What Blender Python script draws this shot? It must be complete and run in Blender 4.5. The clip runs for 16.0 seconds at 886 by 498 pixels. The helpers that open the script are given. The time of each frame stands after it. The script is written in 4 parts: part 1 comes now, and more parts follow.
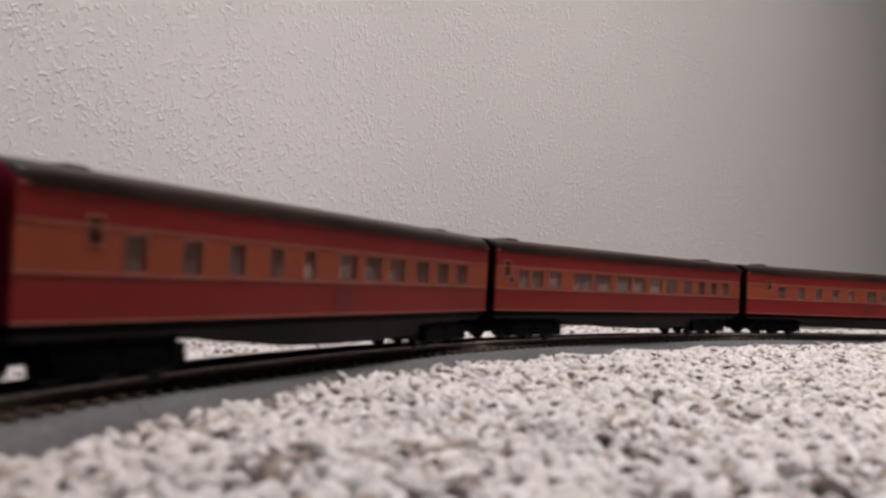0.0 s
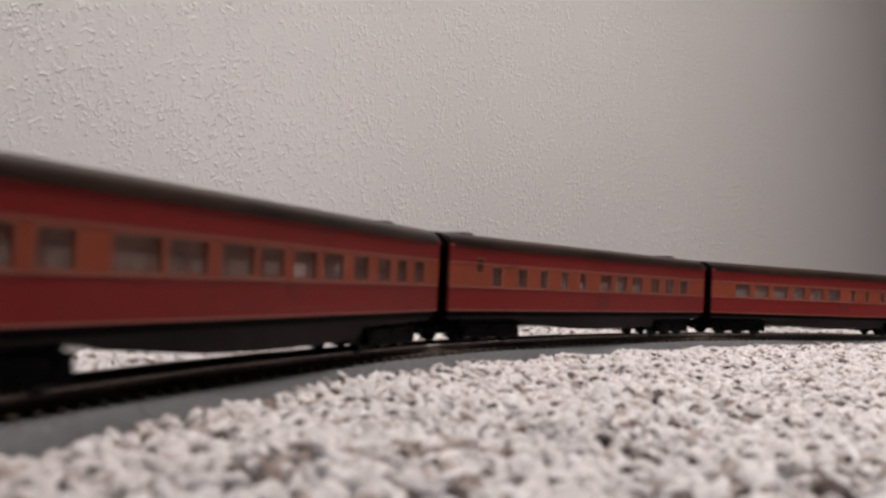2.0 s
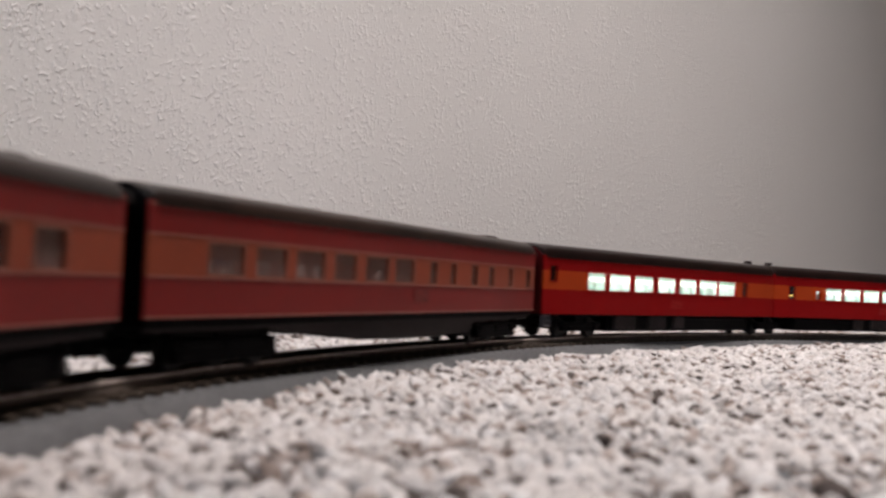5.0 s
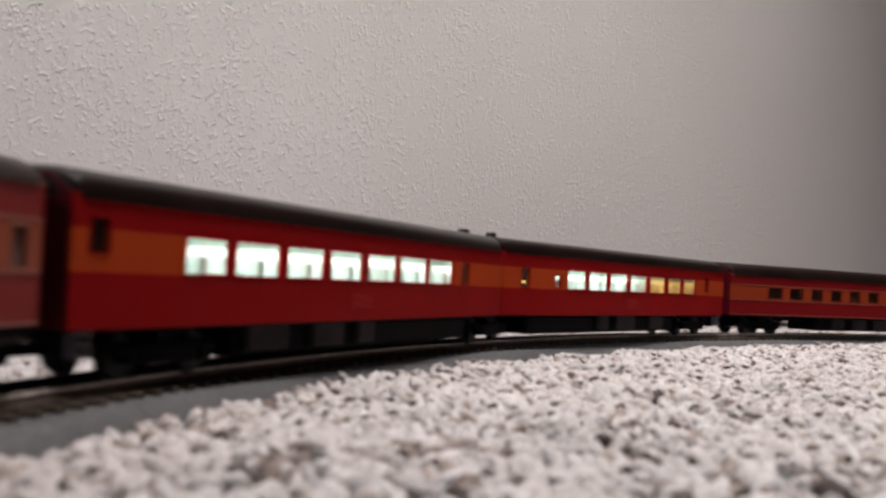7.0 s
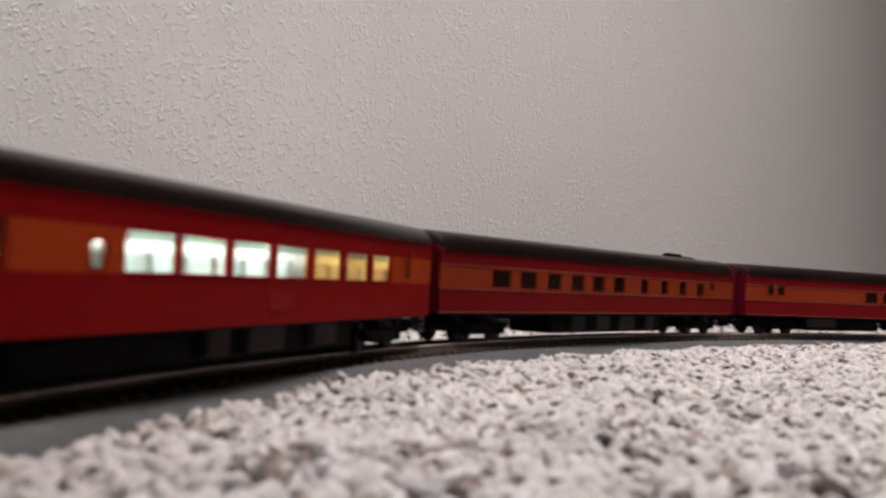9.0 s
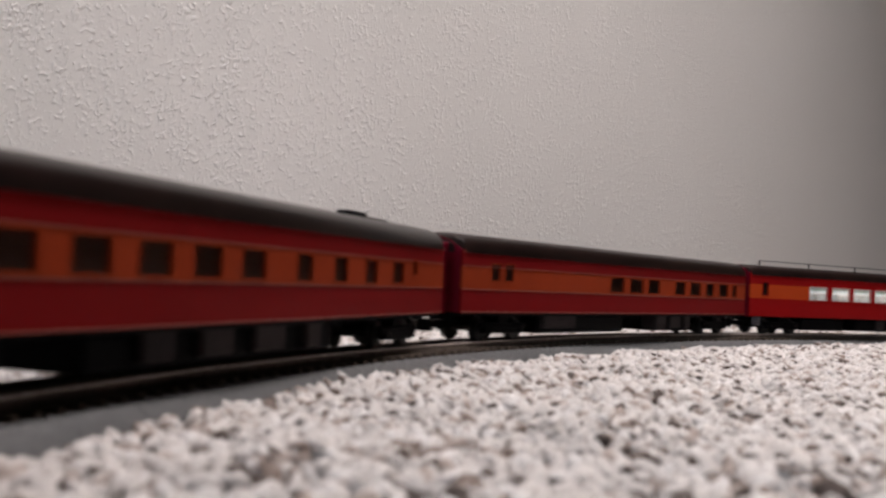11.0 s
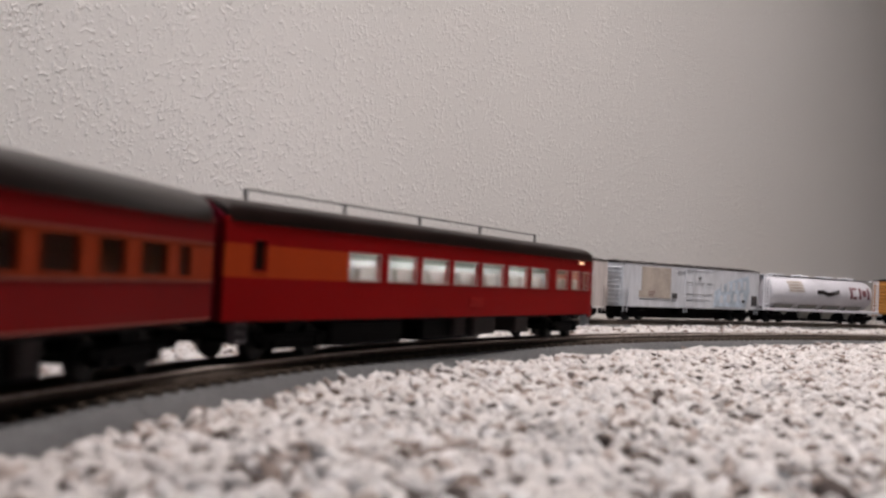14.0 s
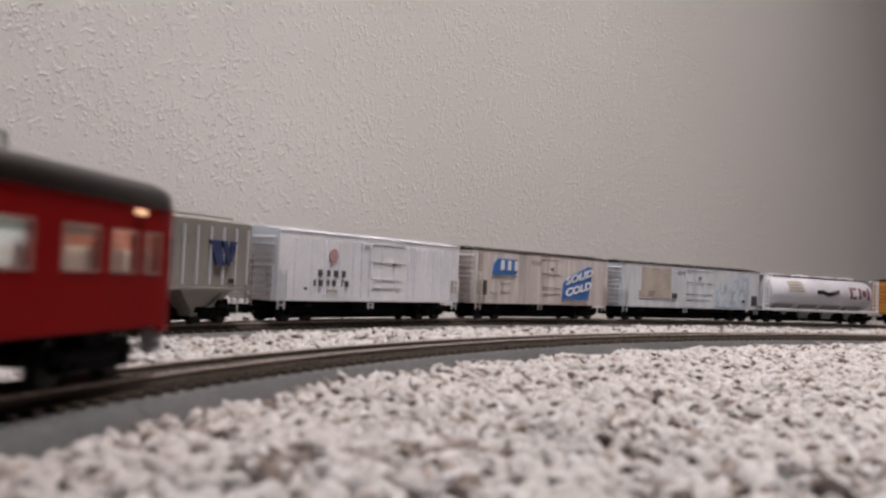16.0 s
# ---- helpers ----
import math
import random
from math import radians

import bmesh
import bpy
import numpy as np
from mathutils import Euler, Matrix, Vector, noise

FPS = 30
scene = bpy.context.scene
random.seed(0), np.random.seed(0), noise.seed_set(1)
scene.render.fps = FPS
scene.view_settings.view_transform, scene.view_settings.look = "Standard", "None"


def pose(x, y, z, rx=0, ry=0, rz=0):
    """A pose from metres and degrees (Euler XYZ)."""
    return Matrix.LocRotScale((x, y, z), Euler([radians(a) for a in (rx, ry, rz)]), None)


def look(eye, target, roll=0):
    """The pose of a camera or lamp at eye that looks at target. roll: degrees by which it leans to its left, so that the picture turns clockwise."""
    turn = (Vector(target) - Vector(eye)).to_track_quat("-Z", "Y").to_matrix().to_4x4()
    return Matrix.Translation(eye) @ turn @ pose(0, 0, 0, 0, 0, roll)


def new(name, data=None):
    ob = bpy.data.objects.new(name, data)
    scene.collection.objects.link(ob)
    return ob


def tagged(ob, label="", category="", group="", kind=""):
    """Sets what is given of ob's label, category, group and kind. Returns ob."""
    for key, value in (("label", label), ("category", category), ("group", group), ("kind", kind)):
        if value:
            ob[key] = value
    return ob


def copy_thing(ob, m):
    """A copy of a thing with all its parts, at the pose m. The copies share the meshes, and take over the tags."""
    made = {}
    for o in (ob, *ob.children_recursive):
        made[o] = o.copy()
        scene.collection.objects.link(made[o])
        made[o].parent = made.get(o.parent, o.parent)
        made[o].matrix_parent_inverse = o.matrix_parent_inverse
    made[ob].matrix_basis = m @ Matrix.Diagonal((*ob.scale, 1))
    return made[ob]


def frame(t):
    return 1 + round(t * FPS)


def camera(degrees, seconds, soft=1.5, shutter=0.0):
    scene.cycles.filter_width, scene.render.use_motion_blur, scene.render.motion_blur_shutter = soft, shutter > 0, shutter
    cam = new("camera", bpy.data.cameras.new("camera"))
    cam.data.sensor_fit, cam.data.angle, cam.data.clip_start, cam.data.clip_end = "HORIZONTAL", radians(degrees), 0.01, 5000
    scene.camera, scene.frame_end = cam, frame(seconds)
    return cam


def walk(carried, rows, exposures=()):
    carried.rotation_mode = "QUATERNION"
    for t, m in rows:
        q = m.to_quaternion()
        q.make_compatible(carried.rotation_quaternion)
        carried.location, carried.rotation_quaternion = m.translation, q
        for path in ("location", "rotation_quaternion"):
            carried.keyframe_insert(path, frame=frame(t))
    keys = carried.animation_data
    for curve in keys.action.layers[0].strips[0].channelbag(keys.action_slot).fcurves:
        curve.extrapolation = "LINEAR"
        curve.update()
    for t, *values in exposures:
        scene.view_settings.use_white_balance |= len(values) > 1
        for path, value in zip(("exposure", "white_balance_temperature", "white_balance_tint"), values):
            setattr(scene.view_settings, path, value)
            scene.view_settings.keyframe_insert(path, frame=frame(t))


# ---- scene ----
import collections

# All sizes are true sizes of a model railway (about 1:87) on a carpeted bedroom floor.
RAIL = 0.0135            # top of the rails over the carpet backing
EYE = RAIL + 0.02695
cam = camera(46.35, 16.0, soft=2.5, shutter=0.5)
cam.data.dof.use_dof = True
cam.data.dof.focus_distance = 0.85
cam.data.dof.aperture_fstop = 20.0
CAM_POSE = look((0, 0, EYE), (0, math.cos(radians(1.726)), EYE + math.sin(radians(1.726))), 2.735)
# the film camera darkens its picture a little for the lit windows and at the end, when the pale cars show
walk(cam, [(0, CAM_POSE), (16.0, CAM_POSE)], exposures=[(0, 0.60), (4.0, 0.60), (7.0, 0.54), (8.5, 0.52), (12.0, 0.60), (15.0, 0.60), (16.0, 0.44)])

# the two tracks: the train runs on a full circle, the parked cars stand on a wider curve beside the wall
C1, R1 = Vector((0.8922, -0.0233)), 1.012
C2, R2 = Vector((1.248, -0.136)), 1.517
HEAD = radians(50)       # direction of the textured wall
E1 = Vector((math.cos(HEAD), math.sin(HEAD), 0))
E2 = Vector((-math.sin(HEAD), math.cos(HEAD), 0))
WALL = 0.557             # distance of the wall from the camera


def room(a, b, z=0.0):
    """A place by its distance along the textured wall and towards it."""
    return E1 * a + E2 * b + Vector((0, 0, z))


# ---- light ----
world = bpy.data.worlds.new("world")
scene.world = world
world.use_nodes = True
sky = world.node_tree.nodes.new("ShaderNodeTexSky")
sky.sky_type, sky.sun_disc = 'NISHITA', False
sky.sun_elevation, sky.sun_rotation = radians(35), radians(200)
world.node_tree.nodes["Background"].inputs["Strength"].default_value = 0.1
world.node_tree.links.new(sky.outputs[0], world.node_tree.nodes["Background"].inputs["Color"])


def area(name, eye, target, sx, sy, watts, colour, spread=180):
    data = bpy.data.lights.new(name, 'AREA')
    data.shape, data.size, data.size_y, data.energy, data.color = 'RECTANGLE', sx, sy, watts, colour
    data.spread = radians(spread)
    ob = new(name, data)
    ob.matrix_world = look(eye, target)
    return ob


# daylight through the window of the side wall, and the room's ceiling lamp
area("window_light", room(-2.66, -0.62, 1.15), room(0.2, 0.0, 0.1), 1.3, 1.1, 19, (0.74, 0.86, 1.0))
# narrow cone aimed mid-picture, standing in for the lens's darker edges
area("ceiling_light", room(0.56, -0.08, 2.40), room(0.60, 0.20, 0), 0.5, 0.4, 11.5, (1.0, 0.925, 0.912), 76)

# ---- materials ----


def shader(name, colour, rough=0.5, metal=0.0, grain=0.0, grain_scale=400.0, stain=0.0, stain_scale=30.0, bump=0.0, bump_scale=600.0, spec=0.5, streak=1.0):
    """A surface with fine grain and broad stains in its colour, and fine relief."""
    m = bpy.data.materials.new(name)
    m.use_nodes = True
    nt = m.node_tree
    b = nt.nodes["Principled BSDF"]
    b.inputs["Roughness"].default_value, b.inputs["Metallic"].default_value = rough, metal
    b.inputs["Specular IOR Level"].default_value = spec
    co = nt.nodes.new("ShaderNodeTexCoord")
    val = None
    for amount, scale in ((grain, grain_scale), (stain, stain_scale)):
        if not amount:
            continue
        n = nt.nodes.new("ShaderNodeTexNoise")
        n.inputs["Scale"].default_value, n.inputs["Detail"].default_value = scale, 4
        mp = nt.nodes.new("ShaderNodeMapping")
        mp.inputs["Scale"].default_value = (1, 1, streak)
        nt.links.new(co.outputs["Object"], mp.inputs["Vector"]), nt.links.new(mp.outputs[0], n.inputs["Vector"])
        r = nt.nodes.new("ShaderNodeMapRange")
        r.inputs["From Min"].default_value, r.inputs["From Max"].default_value = 0.3, 0.7
        r.inputs["To Min"].default_value, r.inputs["To Max"].default_value = 1 - amount, 1 + amount
        nt.links.new(n.outputs["Fac"], r.inputs["Value"])
        if val is None:
            val = r.outputs["Result"]
        else:
            k = nt.nodes.new("ShaderNodeMath")
            k.operation = 'MULTIPLY'
            nt.links.new(val, k.inputs[0]), nt.links.new(r.outputs["Result"], k.inputs[1])
            val = k.outputs[0]
    if val is None:
        b.inputs["Base Color"].default_value = (*colour, 1)
    else:
        mix = nt.nodes.new("ShaderNodeVectorMath")
        mix.operation = 'SCALE'
        mix.inputs[0].default_value = colour
        nt.links.new(val, mix.inputs["Scale"])
        nt.links.new(mix.outputs[0], b.inputs["Base Color"])
    if bump:
        n = nt.nodes.new("ShaderNodeTexNoise")
        n.inputs["Scale"].default_value, n.inputs["Detail"].default_value = bump_scale, 3
        nt.links.new(co.outputs["Object"], n.inputs["Vector"])
        bp = nt.nodes.new("ShaderNodeBump")
        bp.inputs["Strength"].default_value, bp.inputs["Distance"].default_value = 1.0, bump
        nt.links.new(n.outputs["Fac"], bp.inputs["Height"])
        nt.links.new(bp.outputs[0], b.inputs["Normal"])
    return m


def glow(name, colour, strength):
    m = bpy.data.materials.new(name)
    m.use_nodes = True
    b = m.node_tree.nodes["Principled BSDF"]
    b.inputs["Base Color"].default_value = (*colour, 1)
    b.inputs["Emission Color"].default_value, b.inputs["Emission Strength"].default_value = (*colour, 1), strength
    return m


def pane_material(name, tint, rough, film=(0.5, 0.47, 0.44), gloss_most=0.5, haze=0.06):
    m = bpy.data.materials.new(name)
    m.use_nodes = True
    nt = m.node_tree
    nt.nodes.remove(nt.nodes["Principled BSDF"])
    clear, gloss, mix = (nt.nodes.new("ShaderNodeBsdf" + k) for k in ("Transparent", "Glossy", "Diffuse"))
    clear.inputs["Color"].default_value = (*tint, 1)
    gloss.inputs["Roughness"].default_value = rough
    mix.inputs["Color"].default_value = (*film, 1)
    lw = nt.nodes.new("ShaderNodeLayerWeight")
    pw = nt.nodes.new("ShaderNodeMath")
    pw.operation = 'POWER'
    pw.inputs[1].default_value = 4.0
    nt.links.new(lw.outputs["Facing"], pw.inputs[0])
    fr = nt.nodes.new("ShaderNodeMath")
    fr.operation = 'MULTIPLY_ADD'
    fr.inputs[1].default_value, fr.inputs[2].default_value = gloss_most, 0.02
    nt.links.new(pw.outputs[0], fr.inputs[0])
    m1, m2 = nt.nodes.new("ShaderNodeMixShader"), nt.nodes.new("ShaderNodeMixShader")
    m1.inputs[0].default_value = haze
    nt.links.new(clear.outputs[0], m1.inputs[1]), nt.links.new(mix.outputs[0], m1.inputs[2])
    nt.links.new(fr.outputs[0], m2.inputs[0])
    nt.links.new(m1.outputs[0], m2.inputs[1]), nt.links.new(gloss.outputs[0], m2.inputs[2])
    nt.links.new(m2.outputs[0], nt.nodes["Material Output"].inputs[0])
    return m


def knockdown():
    """White wall paint over sprayed and flattened plaster blobs."""
    m = bpy.data.materials.new("textured_wall_paint")
    m.use_nodes = True
    nt = m.node_tree
    b = nt.nodes["Principled BSDF"]
    b.inputs["Roughness"].default_value = 0.75
    co = nt.nodes.new("ShaderNodeTexCoord")
    mask = nt.nodes.new("ShaderNodeTexNoise")
    mask.inputs["Scale"].default_value, mask.inputs["Detail"].default_value = 34, 3
    nt.links.new(co.outputs["Object"], mask.inputs["Vector"])
    heights = []
    for scale, lo, hi, amount, patchy in ((215, 0.52, 0.69, 1.0, 0.4), (430, 0.50, 0.68, 0.6, 0.3), (700, 0.3, 0.7, 0.08, 0.0)):
        n = nt.nodes.new("ShaderNodeTexNoise")
        n.inputs["Scale"].default_value, n.inputs["Detail"].default_value = scale, 2
        n.inputs["Distortion"].default_value = 0.04 if patchy else 0.0
        nt.links.new(co.outputs["Object"], n.inputs["Vector"])
        add = nt.nodes.new("ShaderNodeMath")
        add.operation = 'MULTIPLY_ADD'
        add.inputs[1].default_value = patchy
        nt.links.new(mask.outputs["Fac"], add.inputs[0]), nt.links.new(n.outputs["Fac"], add.inputs[2])
        r = nt.nodes.new("ShaderNodeMapRange")
        r.interpolation_type = 'SMOOTHSTEP'
        for key, v in (("From Min", lo + patchy * 0.53), ("From Max", hi + patchy * 0.53), ("To Min", 0), ("To Max", amount)):
            r.inputs[key].default_value = v
        nt.links.new(add.outputs[0], r.inputs["Value"])
        heights.append(r.outputs[0])
    a1, a2 = nt.nodes.new("ShaderNodeMath"), nt.nodes.new("ShaderNodeMath")
    nt.links.new(heights[0], a1.inputs[0]), nt.links.new(heights[1], a1.inputs[1])
    nt.links.new(a1.outputs[0], a2.inputs[0]), nt.links.new(heights[2], a2.inputs[1])
    bp = nt.nodes.new("ShaderNodeBump")
    bp.inputs["Strength"].default_value, bp.inputs["Distance"].default_value = 1.0, 0.00022
    nt.links.new(a2.outputs[0], bp.inputs["Height"])
    nt.links.new(bp.outputs[0], b.inputs["Normal"])
    n = nt.nodes.new("ShaderNodeTexNoise")
    n.inputs["Scale"].default_value = 3.0
    nt.links.new(co.outputs["Object"], n.inputs["Vector"])
    ramp = nt.nodes.new("ShaderNodeValToRGB")
    ramp.color_ramp.elements[0].color, ramp.color_ramp.elements[1].color = (0.67, 0.636, 0.606, 1), (0.73, 0.697, 0.668, 1)
    nt.links.new(n.outputs["Fac"], ramp.inputs[0])
    nt.links.new(ramp.outputs[0], b.inputs["Base Color"])
    return m


def yarn(name, per_island, gap_shade=1.0):
    """Carpet yarn in four tones, picked tuft by tuft (or by small cells on the backing); a factor below 1 paints in the
    shade between tufts.
    """
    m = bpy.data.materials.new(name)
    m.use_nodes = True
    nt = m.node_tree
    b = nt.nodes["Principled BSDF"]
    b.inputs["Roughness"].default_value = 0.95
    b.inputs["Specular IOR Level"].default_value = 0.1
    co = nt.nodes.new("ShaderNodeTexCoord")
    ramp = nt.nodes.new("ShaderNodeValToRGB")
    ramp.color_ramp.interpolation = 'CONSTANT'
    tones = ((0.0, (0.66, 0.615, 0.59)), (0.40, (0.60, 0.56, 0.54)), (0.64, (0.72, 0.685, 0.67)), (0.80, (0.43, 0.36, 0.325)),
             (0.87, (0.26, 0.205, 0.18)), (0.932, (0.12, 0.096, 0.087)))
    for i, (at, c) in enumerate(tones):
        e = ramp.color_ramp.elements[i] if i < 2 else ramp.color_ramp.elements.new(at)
        e.position, e.color = at, (*(v * gap_shade for v in c), 1)
    if per_island:
        geo = nt.nodes.new("ShaderNodeNewGeometry")
        nt.links.new(geo.outputs["Random Per Island"], ramp.inputs[0])
    else:
        v = nt.nodes.new("ShaderNodeTexVoronoi")
        v.inputs["Scale"].default_value = 210
        nt.links.new(co.outputs["Object"], v.inputs["Vector"])
        s = nt.nodes.new("ShaderNodeSeparateColor")
        nt.links.new(v.outputs["Color"], s.inputs[0])
        nt.links.new(s.outputs[0], ramp.inputs[0])
        bp = nt.nodes.new("ShaderNodeBump")
        bp.inputs["Strength"].default_value, bp.inputs["Distance"].default_value = 1.0, 0.004
        bp.invert = True
        nt.links.new(v.outputs["Distance"], bp.inputs["Height"])
        nt.links.new(bp.outputs[0], b.inputs["Normal"])
    n = nt.nodes.new("ShaderNodeTexNoise")
    n.inputs["Scale"].default_value = 700
    nt.links.new(co.outputs["Object"], n.inputs["Vector"])
    mix = nt.nodes.new("ShaderNodeMix")
    mix.data_type, mix.blend_type = 'RGBA', 'OVERLAY'
    mix.inputs["Factor"].default_value = 0.35
    nt.links.new(ramp.outputs[0], mix.inputs["A"]), nt.links.new(n.outputs["Fac"], mix.inputs["B"])
    nt.links.new(mix.outputs["Result"], b.inputs["Base Color"])
    if per_island:
        thin, both = nt.nodes.new("ShaderNodeBsdfTranslucent"), nt.nodes.new("ShaderNodeMixShader")
        nt.links.new(mix.outputs["Result"], thin.inputs["Color"])
        both.inputs[0].default_value = 0.38
        nt.links.new(b.outputs[0], both.inputs[1]), nt.links.new(thin.outputs[0], both.inputs[2])
        nt.links.new(both.outputs[0], nt.nodes["Material Output"].inputs[0])
    return m


M_WALL = knockdown()
# unseen walls, darkened to keep bounced light off the train's sides
M_PLAIN = shader("bounce_cut_taupe_paint", (0.36, 0.33, 0.31), 0.8, grain=0.03, grain_scale=60, bump=0.0006, bump_scale=70)
M_BROWN = shader("bounce_cut_brown_paint", (0.13, 0.080, 0.048), 0.7, grain=0.06, grain_scale=60, bump=0.0006, bump_scale=70)
M_CEIL = shader("ceiling_paint", (0.7, 0.67, 0.63), 0.9, grain=0.04, grain_scale=80, bump=0.001, bump_scale=90)
M_TRIM = shader("white_trim_paint", (0.75, 0.73, 0.7), 0.4, grain=0.03, grain_scale=50)
# backing coloured darker to stand in for the shade between tufts
M_CARPET_SHADED = yarn("shaded_backing_yarn", False, 0.72)
M_TUFT = yarn("carpet_tuft_yarn", True)
M_BED = shader("grey_roadbed_plastic", (0.088, 0.087, 0.088), 0.42, grain=0.25, grain_scale=900, stain=0.2, stain_scale=25, bump=0.0006, bump_scale=900)
M_BED_DARK = shader("dark_roadbed_plastic", (0.11, 0.105, 0.10), 0.5, grain=0.3, grain_scale=900, stain=0.12, stain_scale=25, bump=0.0006, bump_scale=900)
M_TIE = shader("brown_tie_plastic", (0.050, 0.035, 0.025), 0.6, grain=0.3, grain_scale=1500, bump=0.0002, bump_scale=2500, spec=0.2)
M_RAIL = shader("polished_rail_metal", (0.44, 0.37, 0.33), 0.45, metal=0.15, grain=0.25, grain_scale=300, stain=0.25, stain_scale=40)
# rail web in a darker brown than the head
M_WEB = shader("brown_rail_web", (0.07, 0.05, 0.037), 0.6, metal=0.3, grain=0.3, grain_scale=600, stain=0.2, stain_scale=60)
M_RED = shader("matt_red_paint", (0.165, 0.009, 0.008), 0.5, grain=0.05, grain_scale=900, stain=0.10, stain_scale=35, bump=0.00003, bump_scale=1800, spec=0.22)
M_ORANGE = shader("matt_orange_paint", (0.235, 0.045, 0.020), 0.5, grain=0.05, grain_scale=900, stain=0.08, stain_scale=35, bump=0.00003, bump_scale=1800, spec=0.22)
M_RED2 = shader("glossy_red_paint", (0.195, 0.0045, 0.005), 0.4, grain=0.04, grain_scale=900, stain=0.06, stain_scale=30, spec=0.02)
M_ORANGE2 = shader("glossy_orange_paint", (0.32, 0.040, 0.009), 0.32, grain=0.04, grain_scale=900, stain=0.06, stain_scale=30, spec=0.02)
M_RED3 = shader("dull_red_paint", (0.145, 0.006, 0.007), 0.32, grain=0.04, grain_scale=900, stain=0.06, stain_scale=30, spec=0.02)
M_ORANGE3 = shader("dull_orange_paint", (0.23, 0.031, 0.010), 0.32, grain=0.04, grain_scale=900, stain=0.06, stain_scale=30, spec=0.02)
M_CRIMSON = shader("crimson_end_paint", (0.125, 0.004, 0.015), 0.35, grain=0.06, grain_scale=700, stain=0.1, spec=0.06)
M_DARKRED = shader("dark_red_end_paint", (0.075, 0.004, 0.006), 0.5, grain=0.06, grain_scale=700, stain=0.1, spec=0.12)
M_ROOF = shader("dark_brown_roof_paint", (0.023, 0.0135, 0.0105), 0.38, grain=0.2, grain_scale=700, stain=0.45, stain_scale=30, bump=0.00004, bump_scale=1500, spec=0.2)
M_ROOF2 = shader("brown_black_roof_paint", (0.009, 0.0048, 0.0042), 0.30, grain=0.15, grain_scale=700, stain=0.45, stain_scale=35, spec=0.18)
M_BLACK = shader("black_underframe_plastic", (0.0026, 0.0021, 0.0025), 0.5, grain=0.3, grain_scale=900, stain=0.2, spec=0.03)
M_GREY = shader("dark_grey_equipment_plastic", (0.021, 0.016, 0.016), 0.5, grain=0.2, grain_scale=900, stain=0.3, spec=0.06)
M_WHEEL = shader("dark_wheel_metal", (0.012, 0.011, 0.011), 0.5, metal=0.3, grain=0.2, grain_scale=900, spec=0.2)
M_SILVER = shader("silver_step_paint", (0.5, 0.5, 0.53), 0.4, metal=0.4, grain=0.15, grain_scale=900)
M_STEP = shader("dull_step_paint", (0.09, 0.08, 0.09), 0.5, metal=0.2, grain=0.2, grain_scale=900)
M_STRIPE2 = shader("dull_stripe_paint", (0.20, 0.045, 0.03), 0.45, grain=0.1, grain_scale=900)
M_FRAME = shader("window_frame_paint", (0.24, 0.075, 0.047), 0.5, grain=0.1, grain_scale=900)
M_PALE_FRAME = shader("pale_window_frame_paint", (0.34, 0.22, 0.20), 0.4, metal=0.2, grain=0.1, grain_scale=900)
M_PINK = shader("pink_interior_plastic", (0.5, 0.22, 0.17), 0.6, grain=0.1, grain_scale=500, stain=0.2, stain_scale=80)
M_STRIPE = shader("pale_stripe_paint", (0.27, 0.10, 0.075), 0.45, grain=0.1, grain_scale=900)
M_GLASS = pane_material("old_window_plastic", (0.90, 0.85, 0.82), 0.12, (0.38, 0.25, 0.22), 0.22, 0.24)
M_DIM_GLASS = pane_material("dim_window_plastic", (0.8, 0.74, 0.7), 0.12, (0.22, 0.12, 0.09), 0.12, 0.05)
M_BLIND = pane_material("translucent_blind_plastic", (0.78, 0.82, 0.79), 0.3, (0.6, 0.6, 0.58), 0.1, 0.4)
M_CLEAR = pane_material("clear_window_plastic", (0.92, 0.95, 0.93), 0.08)
M_DARKIN = shader("dark_red_interior_plastic", (0.16, 0.045, 0.035), 0.6, grain=0.1, grain_scale=500)
M_CREAM = shader("cream_interior_plastic", (0.72, 0.72, 0.66), 0.6, grain=0.08, grain_scale=500, stain=0.2, stain_scale=60)
M_CREAM2 = shader("pale_interior_plastic", (0.50, 0.50, 0.52), 0.6, grain=0.08, grain_scale=500, stain=0.25, stain_scale=120)
M_SEAT2 = shader("grey_seat_plastic", (0.52, 0.48, 0.47), 0.6, grain=0.1, grain_scale=500)
M_YELLOW = shader("yellow_interior_plastic", (0.78, 0.55, 0.18), 0.6, grain=0.08, grain_scale=500, stain=0.25, stain_scale=80)
M_SEAT = shader("pale_green_seat_plastic", (0.50, 0.56, 0.52), 0.6, grain=0.1, grain_scale=500)
M_LED = glow("interior_light_strip", (0.97, 1.0, 0.97), 21)
M_LED_DIM = glow("dim_light_strip", (1.0, 0.95, 0.93), 8)
M_LED_WARM = glow("warm_light_strip", (1.0, 0.6, 0.15), 2.5)
M_LED_WARM2 = glow("rosy_light_strip", (1.0, 0.8, 0.7), 5)
M_MARKER = glow("warm_marker_lamp", (1.0, 0.58, 0.34), 0.5)
M_WHITE = shader("white_freight_paint", (0.71, 0.70, 0.73), 0.45, grain=0.06, grain_scale=600, stain=0.10, stain_scale=35)
M_WEATHERED = shader("weathered_pale_grey_paint", (0.52, 0.46, 0.435), 0.55, grain=0.16, grain_scale=300, stain=0.28, stain_scale=90, streak=0.12)
M_PALE_BLUE = shader("faded_white_paint", (0.52, 0.52, 0.545), 0.5, grain=0.1, grain_scale=300, stain=0.14, stain_scale=70, streak=0.25)
